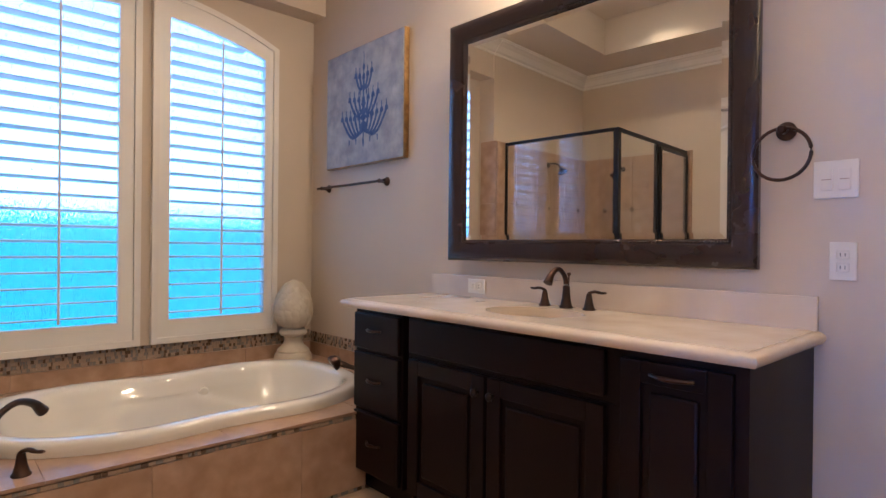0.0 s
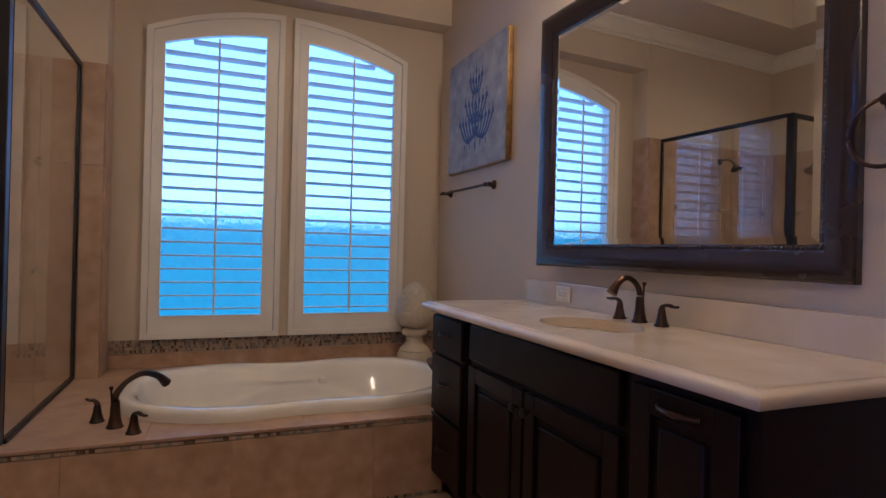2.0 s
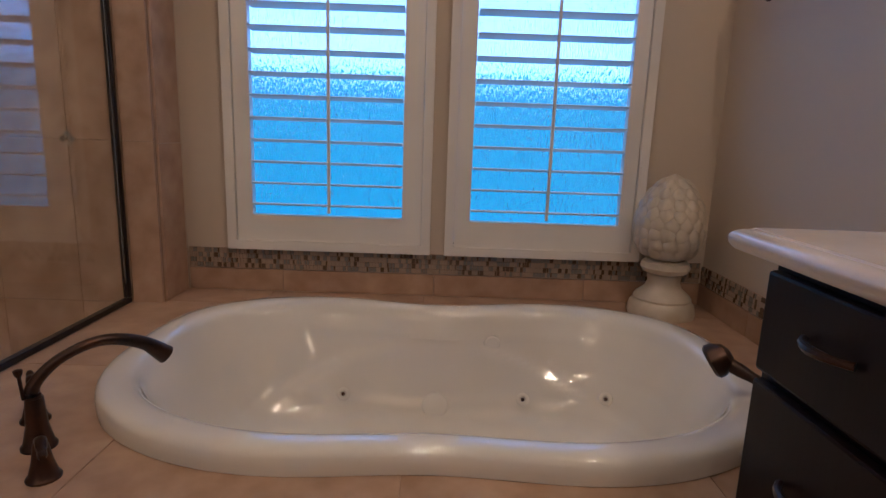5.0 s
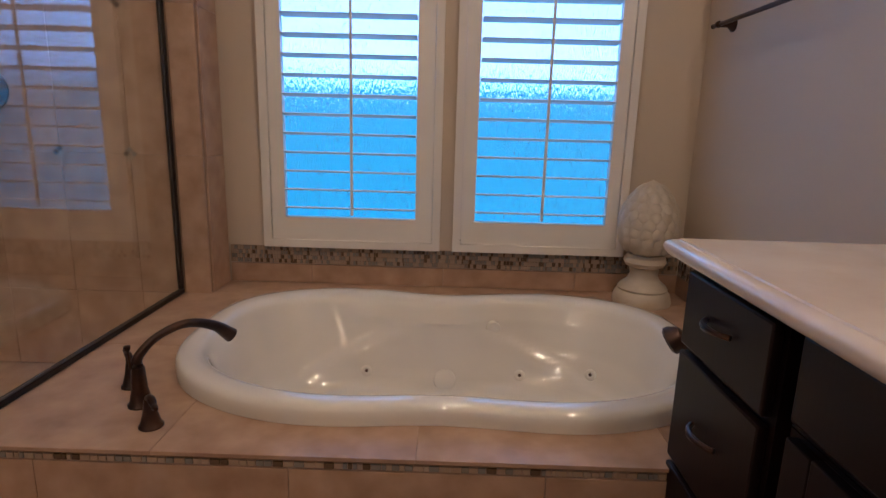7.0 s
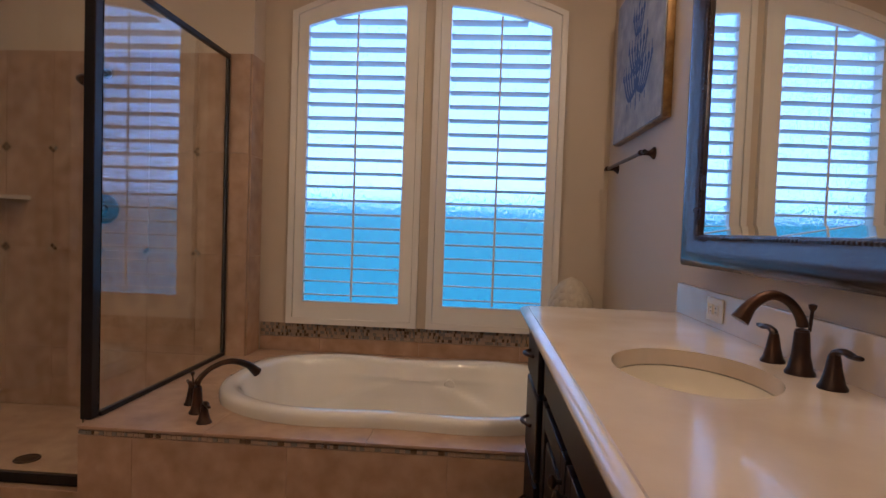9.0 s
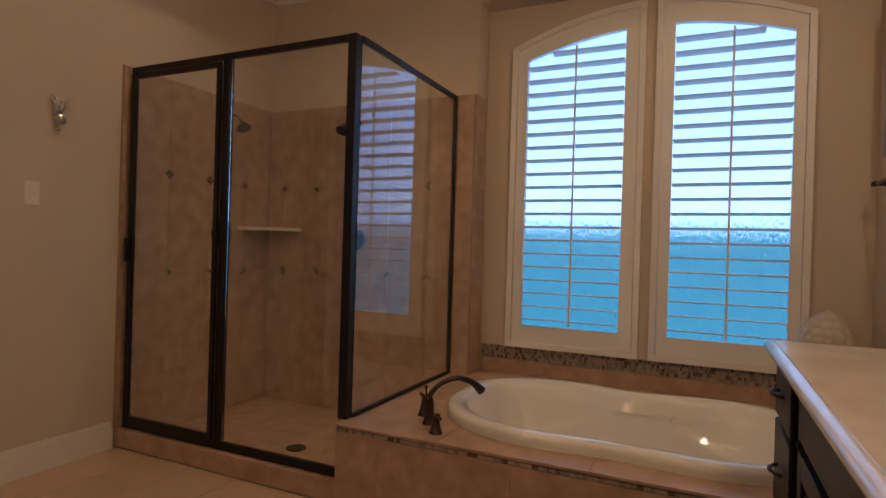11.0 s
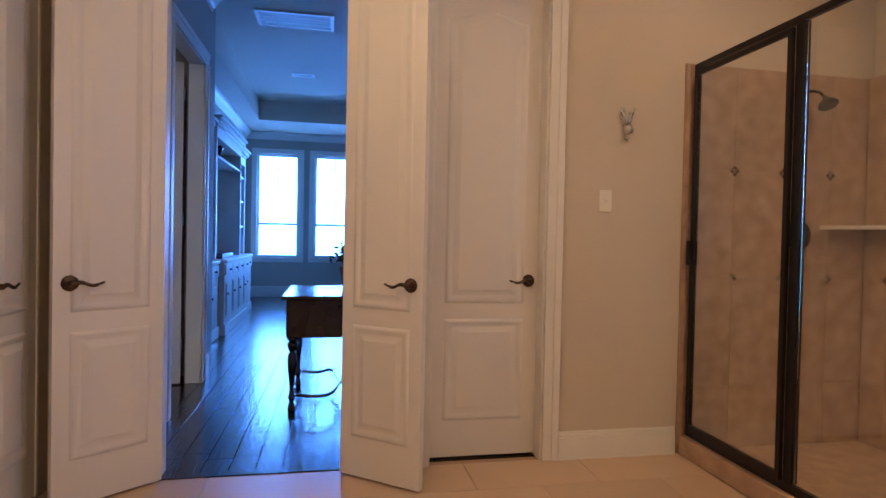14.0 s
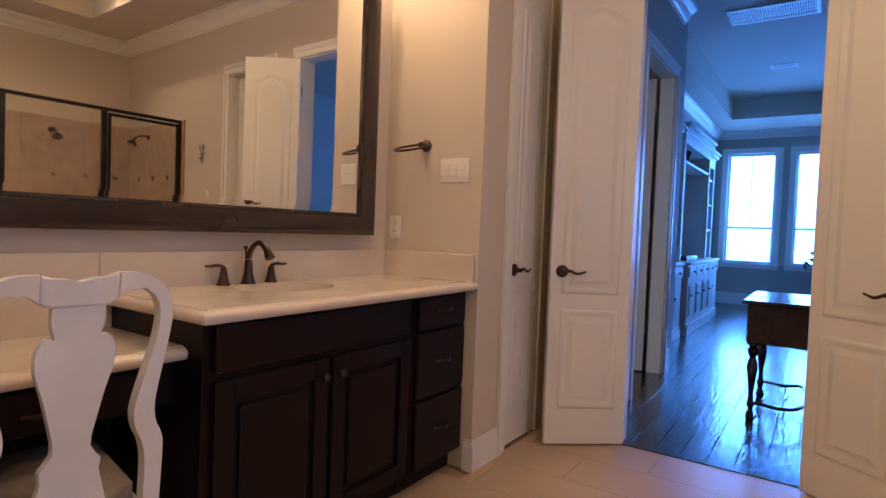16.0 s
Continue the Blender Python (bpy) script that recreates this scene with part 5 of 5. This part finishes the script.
for k in (-1, 1):
    part("branch", tube(bmesh.new(), smooth_path([(k * 0.008, 0.012, 0.0), (k * 0.028, 0.022, 0.035), (k * 0.040, 0.020, 0.070), (k * 0.036, 0.028, 0.088)], 8), [0.004] * 6 + [0.003] * 3, 7), SILVER, hook)
rnd = random.Random(3)
for k in range(9):
    a = -1.1 + 2.2 * k / 8
    L = 0.035 + 0.028 * rnd.random()
    pts = smooth_path([(0, 0.012, 0.005), (0.4 * L * math.sin(a), 0.020, 0.45 * L), (L * math.sin(a * 0.9), 0.014 + 0.01 * rnd.random(), 0.03 + L * math.cos(a * 0.8))], 6)
    part("branch", tube(bmesh.new(), pts, [0.007, 0.007, 0.006, 0.005, 0.005, 0.004, 0.003], 7), SILVER, hook)


# ---- shower fittings ----
def shower_head(m, label):
    ob = thing("shower_sprayer", m, label, "shower sprayer", "shower sprayers")
    part("flange", lathe(bmesh.new(), [(0.030, 0.0005), (0.028, 0.006), (0.012, 0.012)], pose(0, 0, 0, -90, 0, 0), 18), BRONZE, ob)
    part("arm", tube(bmesh.new(), smooth_path([(0, 0.0, 0), (0, 0.06, 0.012), (0, 0.12, -0.01), (0, 0.155, -0.05)], 12), 0.0085, 10), BRONZE, ob)
    part("head", lathe(bmesh.new(), [(0.012, -0.035), (0.020, -0.015), (0.045, 0.005), (0.050, 0.020), (0.044, 0.026)], Matrix.Translation((0, 0.165, -0.070)) @ Vector((0, 0.45, -0.9)).to_track_quat("Z", "Y").to_matrix().to_4x4(), 24), BRONZE, ob)


def valve(m, label):
    ob = thing("shower_valve", m, label, "shower valve", "shower valves")
    part("escutcheon", lathe(bmesh.new(), [(0.085, 0.0005), (0.085, 0.006), (0.070, 0.014), (0.030, 0.018), (0.028, 0.05), (0.020, 0.058)], pose(0, 0, 0, -90, 0, 0), 32), BRONZE, ob)
    part("lever", tube(bmesh.new(), smooth_path([(0, 0.052, 0), (0.02, 0.058, -0.03), (0.03, 0.060, -0.07), (0.028, 0.058, -0.095)], 8), [0.010] * 5 + [0.008] * 4, 8), BRONZE, ob)


TW, TN = 1.000, 6.302
shower_head(pose(TW, 5.86, 1.985, 0, 0, -90), "dark bronze shower head on the tiled side wall")
shower_head(pose(1.76, TN, 1.985, 0, 0, 180), "dark bronze shower head on the tiled back wall")
valve(pose(TW, 5.855, 1.203, 0, 0, -90), "round dark bronze shower valve on the tiled side wall")
valve(pose(1.755, TN, 1.20, 0, 0, 180), "round dark bronze shower valve on the tiled back wall")
shelf = thing("corner_shelf", pose(TW + 0.002, TN - 0.002, 1.24), "cream stone corner shelf in the shower", "shelf")
part("slab", prism(bmesh.new(), [(0, 0), (0.30, 0)] + [(0.30 * math.cos(a), -0.30 * math.sin(a)) for a in (0.25, 0.55, 0.8, 1.05, 1.3)] + [(0, -0.30)], "z", 0, 0.022), MARBLE, shelf)
dr = thing("floor_drain", pose(1.90, 5.575, 0.0205), "round dark bronze drain in the shower floor", "drain")
part("rim", lathe(bmesh.new(), [(0.055, 0), (0.055, 0.003), (0.050, 0.005), (0.044, 0.003)], None, 28), BRONZE, dr)

# ---- white chair with a vase-shaped splat ----
chair = thing("chair", pose(3.495, 1.885, 0, 0, 0, 180), "white painted wooden chair with a vase-shaped splat and woven seat", "chair")


def board(outline, y0, y1, bev=0.005):
    """A board cut to an outline in x, z with softened edges, raked back with height."""
    bm = prism(bmesh.new(), outline, "y", y0, y1)
    rim = [e for e in bm.edges if abs(e.verts[0].co.y - e.verts[1].co.y) < 1e-6]
    bmesh.ops.bevel(bm, geom=rim, offset=bev, segments=2, profile=0.5, affect="EDGES", clamp_overlap=True)
    for v in bm.verts:
        v.co.y += (0.95 - v.co.z) * 0.09
    return bm


half = [(0.082, 0, 0.455), (0.074, 0, 0.50), (0.063, 0, 0.545), (0.056, 0, 0.580), (0.059, 0, 0.600), (0.040, 0, 0.622), (0.037, 0, 0.650), (0.046, 0, 0.695), (0.060, 0, 0.756), (0.073, 0, 0.800), (0.076, 0, 0.835), (0.071, 0, 0.862), (0.057, 0, 0.876), (0.042, 0, 0.872), (0.048, 0, 0.892), (0.051, 0, 0.912), (0.050, 0, 0.945)]
edge = smooth_path(half, 60)
part("splat", board([(p.x, p.z) for p in edge] + [(-p.x, p.z) for p in edge[::-1]], -0.236, -0.218, 0.004), CHAIRP, chair)
crest = [(0.0, 0.990), (0.025, 0.991), (0.05, 0.998), (0.075, 1.007), (0.075, 0.951), (0.066, 0.943), (0.054, 0.938)]
part("top_rail", board(crest + [(-u, v) for u, v in crest[:0:-1]], -0.240, -0.214), CHAIRP, chair)
outer = [(0.0755, 0, 1.007), (0.105, 0, 1.006), (0.134, 0, 1.0), (0.166, 0, 0.980), (0.190, 0, 0.948), (0.200, 0, 0.905), (0.192, 0, 0.836), (0.181, 0, 0.770), (0.171, 0, 0.700), (0.177, 0, 0.650), (0.194, 0, 0.615), (0.198, 0, 0.560), (0.198, 0, 0.460)]
inner = [(0.0755, 0, 0.951), (0.094, 0, 0.964), (0.118, 0, 0.971), (0.145, 0, 0.962), (0.163, 0, 0.938), (0.170, 0, 0.905), (0.164, 0, 0.848), (0.141, 0, 0.763), (0.124, 0, 0.690), (0.130, 0, 0.645), (0.146, 0, 0.610), (0.156, 0, 0.560), (0.158, 0, 0.460)]
oline = [(p.x, p.z) for p in smooth_path(outer, 48)] + [(0.198, 0.0), (0.162, 0.0)]
iline = [(p.x, p.z) for p in smooth_path(inner, 48)]
for s in (-1, 1):
    part("back_post", board([(s * u, v) for u, v in oline + iline[::-1]], -0.240, -0.212), CHAIRP, chair)
    lg = smooth_path([(s * 0.215, 0.20, 0.43), (s * 0.235, 0.215, 0.32), (s * 0.205, 0.20, 0.12), (s * 0.215, 0.215, 0.0)], 14)
    part("front_leg", tube(bmesh.new(), lg, [0.030] * 4 + [0.024] * 4 + [0.017] * 5 + [0.024] * 2, 10), CHAIRP, chair)
part("seat_frame", prism(bmesh.new(), [(-0.157, -0.205), (0.157, -0.205), (0.245, 0.24), (-0.245, 0.24)], "z", 0.40, 0.455), CHAIRP, chair)
part("seat_cushion", prism(bmesh.new(), [(-0.150, -0.165), (0.150, -0.165), (0.225, 0.225), (-0.225, 0.225)], "z", 0.456, 0.500), SEAT, chair)

# recessed lights in the tray
LENS = plain("lamp_lens", (1.0, 0.78, 0.52), 0.5, glow=14.0)
for lx, ly in CANS:
    r = thing("recessed_light", pose(lx, ly, ZC + 0.34), "round recessed ceiling light with a white trim ring, lit", "ceiling light", "tray lights")
    part("trim_ring", lathe(bmesh.new(), [(0.085, -0.001), (0.085, -0.008), (0.062, -0.012), (0.060, -0.004)], None, 28), TRIM, r)
    part("lens", lathe(bmesh.new(), [(0.056, -0.002), (0.056, -0.005)], None, 24), LENS, r)

# ---- tile pieces ----
def tile_grid(parent, mat, us, vs, place, gap=0.0014, t=0.009, name="tile", skip=None):
    """Tiles between the lines us and vs; place(u, v) gives the pose of a tile whose middle is there, lying in local x, y."""
    meshes = {}
    for i in range(len(us) - 1):
        for j in range(len(vs) - 1):
            w, h = us[i + 1] - us[i] - gap, vs[j + 1] - vs[j] - gap
            if w < 0.01 or h < 0.01 or (skip and skip(i, j)):
                continue
            key = (round(w, 3), round(h, 3))
            if key not in meshes:
                o = part(name, B(-w / 2, w / 2, -h / 2, h / 2, 0, t, 0.0012), mat, parent)
                meshes[key] = o.data
            else:
                o = new(name, meshes[key])
                o.parent = parent
            o.matrix_local = place((us[i] + us[i + 1]) / 2, (vs[j] + vs[j + 1]) / 2)


# shower walls: tall tiles with mosaic diamonds where they meet
zl = [0.02, 0.368, 0.958, 1.548, 2.113]
west = thing("wall_tiles", pose(0, 0, 0), "travertine tiles with small diamond insets on the shower's side wall", "tile", kind="structure")
part("tile_bed", B(XW + 0.001, XW + 0.006, 5.135, 6.35, 0.0, 2.116), GROUT, west, smooth=False)
tile_grid(west, TRAV, [5.137, 5.160, 5.445, 5.752, 6.060, 6.30], zl, lambda u, v: Matrix.Translation((XW + 0.0062, u, v)) @ Matrix(((0, 0, 1, 0), (1, 0, 0, 0), (0, 1, 0, 0), (0, 0, 0, 1))))
north = thing("wall_tiles", pose(0, 0, 0), "travertine tiles with small diamond insets on the shower's back wall", "tile", kind="structure")
part("tile_bed", B(1.004, 2.612, 6.313, 6.351, 0.0, 2.116), GROUT, north, smooth=False)
tile_grid(north, TRAV, [1.002, 1.148, 1.438, 1.728, 2.018, 2.308, 2.500, 2.612], zl, lambda u, v: Matrix.Translation((u, 6.3125, v)) @ Matrix(((1, 0, 0, 0), (0, 0, -1, 0), (0, 1, 0, 0), (0, 0, 0, 1))))
jamb = thing("wall_tiles", pose(0, 0, 0), "narrow travertine edge tiles round the niche corner", "tile", kind="structure")
tile_grid(jamb, TRAV, [6.318, 6.495], [0.372, 0.952, 1.538, 2.118], lambda u, v: Matrix.Translation((2.6125, u, v)) @ Matrix(((0, 0, 1, 0), (1, 0, 0, 0), (0, 1, 0, 0), (0, 0, 0, 1))))
MOS = [material("mosaic_brown", (0.13, 0.085, 0.055), 0.25, spot_scale=20, grain=60, bump=0.05),
       material("mosaic_tan", (0.42, 0.31, 0.22), 0.3, spot_scale=20, grain=60, bump=0.05),
       material("mosaic_grey", (0.27, 0.25, 0.23), 0.2, spot_scale=20, grain=60, bump=0.05)]
ins = thing("mosaic_insets", pose(0, 0, 0), "small brown and tan mosaic diamonds set in the shower tiles", "tile", kind="structure")
rnd = random.Random(5)
chip = [B(-0.010, 0.010, -0.010, 0.010, 0, 0.002, 0.0006) for _ in MOS]
chips = [part("inset", bm, m, ins) for bm, m in zip(chip, MOS)]
chip_used = [False] * 3
for wall, lines in (("w", (5.445, 5.752, 6.060)), ("n", (1.148, 1.438, 1.728, 2.018, 2.308))):
    for u in lines:
        for v in (0.958, 1.548):
            for a, b in ((-1, -1), (-1, 1), (1, -1), (1, 1)):
                k = rnd.choice((0, 0, 1, 2))
                if chip_used[k]:
                    o = new("inset", chips[k].data)
                    o.parent = ins
                else:
                    o, chip_used[k] = chips[k], True
                base = Matrix.Translation((XW + 0.0155, u, v)) @ Matrix(((0, 0, 1, 0), (1, 0, 0, 0), (0, 1, 0, 0), (0, 0, 0, 1))) if wall == "w" else Matrix.Translation((u, 6.3032, v)) @ Matrix(((1, 0, 0, 0), (0, 0, -1, 0), (0, 1, 0, 0), (0, 0, 0, 1)))
                o.matrix_local = base @ pose(0, 0, 0, 0, 0, 45) @ pose(a * 0.0115, b * 0.0115, 0)


def mosaic(name, m, length, height, rows, wide, label):
    """A strip of tiny tiles as one mesh in three materials, lying in local x, z and facing -y."""
    ob = thing(name, m, label, "tile", kind="structure")
    part("mosaic_bed", B(0, length, 0.0, 0.004, 0, height), GROUT, ob, smooth=False)
    rnd = random.Random(len(label))
    h = height / rows
    me = bpy.data.meshes.new("mosaic_chips")
    verts, faces, mats = [], [], []
    for r in range(rows):
        x = -rnd.random() * wide
        while x < length - 0.001:
            w = wide * rnd.choice((0.6, 1.0, 1.0, 1.3))
            a, b = max(x, 0) + 0.0008, min(x + w, length) - 0.0008
            x += w
            if b - a < 0.003:
                continue
            z0, z1 = r * h + 0.0008, (r + 1) * h - 0.0008
            d = -0.003 - rnd.random() * 0.001
            n = len(verts)
            verts += [(a, 0, z0), (b, 0, z0), (b, 0, z1), (a, 0, z1), (a + 0.0006, d, z0 + 0.0006), (b - 0.0006, d, z0 + 0.0006), (b - 0.0006, d, z1 - 0.0006), (a + 0.0006, d, z1 - 0.0006)]
            faces += [(n + 4, n + 5, n + 6, n + 7), (n, n + 1, n + 5, n + 4), (n + 1, n + 2, n + 6, n + 5), (n + 2, n + 3, n + 7, n + 6), (n + 3, n, n + 4, n + 7)]
            mats += [rnd.choice((0, 1, 1, 1, 2, 2))] * 5
    me.from_pydata(verts, [], faces)
    for mm in MOS:
        me.materials.append(mm)
    me.polygons.foreach_set("material_index", mats)
    me.update()
    o = new("mosaic_chips", me)
    o.parent = ob
    tagged(o, kind="stuff")
    return ob


def splash(name, x0, x1, m, label):
    ob = thing(name, m, label, "tile", kind="structure")
    us = [x0]
    u = x0 + 0.377
    while u < x1 - 0.02:
        us.append(u)
        u += 0.61
    us.append(x1)
    tile_grid(ob, TRAV, us, [0.001, 0.090], lambda u, v: Matrix.Translation((u, -0.001, v)) @ Matrix(((1, 0, 0, 0), (0, 0, -1, 0), (0, 1, 0, 0), (0, 0, 0, 1))))


# back splash under the windows and along the east wall
splash("splash_tiles", 0.0, XE - 2.625, pose(2.623, 6.5185, DZ), "low travertine splash tiles under the windows")
mosaic("mosaic_strip", pose(2.623, 6.512, 0.462), XE - 2.637, 0.080, 4, 0.0125, "thin multicolour glass and stone mosaic strip under the windows")
splash("splash_tiles", 0.0, 1.24, pose(XE - 0.002, 6.508, DZ, 0, 0, -90), "low travertine splash tiles along the vanity wall")
mosaic("mosaic_strip", pose(XE - 0.008, 6.506, 0.462, 0, 0, -90), 1.24, 0.070, 4, 0.0125, "thin mosaic strip along the vanity wall above the deck")

# deck top: the ring cut along its joints
xs = [DX0, 2.965, 3.572, 4.182, XE]
ys = [DY, 5.725, 6.335, 6.52]
for i in range(len(xs) - 1):
    for j in range(len(ys) - 1):
        bm = deck_ring(bmesh.new(), DZ)
        g = 0.0012
        for co, no in (((xs[i] + (g if i else 0), 0, 0), (-1, 0, 0)), ((xs[i + 1] - g, 0, 0), (1, 0, 0)), ((0, ys[j] + (g if j else 0), 0), (0, -1, 0)), ((0, ys[j + 1] - g, 0), (0, 1, 0))):
            bmesh.ops.bisect_plane(bm, geom=bm.verts[:] + bm.edges[:] + bm.faces[:], plane_co=co, plane_no=no, clear_outer=True)
        if not bm.faces:
            bm.free()
            continue
        bmesh.ops.dissolve_limit(bm, angle_limit=0.01, verts=bm.verts[:], edges=bm.edges[:])
        if bm.faces:
            part("tile", thicken(bm, 0.010), TRAV, deck, smooth=False)
# apron: mosaic line, then large tiles
mosaic("mosaic_strip", pose(DX0 + 0.002, DY + 0.008, 0.337), 4.20 - DX0, 0.016, 1, 0.019, "single row of tiny mosaic tiles under the deck's edge")
mosaic("mosaic_strip", pose(DX0 + 0.002, DY + 0.008, 0.0), 4.20 - DX0, 0.016, 1, 0.019, "single row of tiny mosaic tiles at the apron's foot")
apron = thing("apron_tiles", pose(0, 0, 0), "large travertine tiles on the tub deck's front", "tile", kind="structure")
tile_grid(apron, TRAV, [DX0 + 0.002, 2.690, 3.280, 3.870, 4.20], [0.017, 0.336], lambda u, v: Matrix.Translation((u, DY + 0.0115, v)) @ Matrix(((1, 0, 0, 0), (0, 0, -1, 0), (0, 1, 0, 0), (0, 0, 0, 1))))

# bathroom floor
floor = thing("floor", pose(0, 0, 0), "beige travertine floor tiles in a running bond", "floor", kind="structure")
meshes = {}
for r in range(0, 16):
    x0 = 0.970 + 0.305 * r
    y = 2.731 - 0.61 * 3 - (0.305 if r % 2 else 0)
    while y < 5.15:
        a, b = max(y, 1.49), y + 0.61
        b = min(b, 5.148 if x0 < 2.4 else 5.12)
        y += 0.61
        w, h = 0.305 - 0.0025, b - a - 0.0025
        if h < 0.02 or (x0 < 1.7 and b < 2.06):
            continue
        if x0 + 0.305 > 5.9:
            continue
        if x0 < 1.6 and a < 2.06:
            a = 2.06
            h = b - a - 0.0025
        key = round(h, 3)
        if key not in meshes:
            o = part("tile", B(-w / 2, w / 2, -h / 2, h / 2, 0, 0.0117, 0.0012), TRAVF, floor)
            meshes[key] = o.data
        else:
            o = new("tile", meshes[key])
            o.parent = floor
        o.matrix_local = pose(x0 + 0.1525, (a + b) / 2, -0.0118)
structure("threshold", B(0.905, 0.968, 2.512, 3.353, -0.011, 0.0035, 0.002), DARKFL, "dark wooden threshold strip at the bedroom doorway", "threshold")

# hardwood planks run along x
wood = thing("bedroom_floor", pose(0, 0, 0), "dark hand-scraped hardwood planks with a glossy finish", "floor", kind="structure")
rnd = random.Random(11)
near = {}
far_v, far_f = [], []
for r in range(0, 33):
    y0 = 1.66 + r * 0.127
    x = 0.903 - rnd.random() * 0.9
    right = 0.903
    while right > -7.2:
        left = max(x, -7.2)
        if right - left > 0.03:
            if right > -3.2 and 2.2 < y0 < 4.2:
                L = right - left - 0.0022
                key = round(L, 1)
                o = part("plank", B(-L / 2, L / 2, -0.0622, 0.0622, 0, 0.0115, 0.0018), DARKFL, wood)
                o.matrix_local = pose((left + right) / 2, y0 + 0.0635, -0.0118)
            else:
                n = len(far_v)
                a, b, c, d = left + 0.001, right - 0.001, y0 + 0.001, y0 + 0.126
                far_v += [(a, c, -0.0012), (b, c, -0.0012), (b, d, -0.0012), (a, d, -0.0012), (a, c, -0.012), (b, c, -0.012), (b, d, -0.012), (a, d, -0.012)]
                far_f += [(n, n + 1, n + 2, n + 3), (n, n + 4, n + 5, n + 1), (n + 1, n + 5, n + 6, n + 2), (n + 2, n + 6, n + 7, n + 3), (n + 3, n + 7, n + 4, n)]
        right = left
        x = left - 0.7 - rnd.random() * 1.1
me = bpy.data.meshes.new("far_planks")
me.from_pydata(far_v, [], far_f)
me.materials.append(DARKFL)
o = new("far_planks", me)
o.parent = wood
tagged(o, kind="stuff")
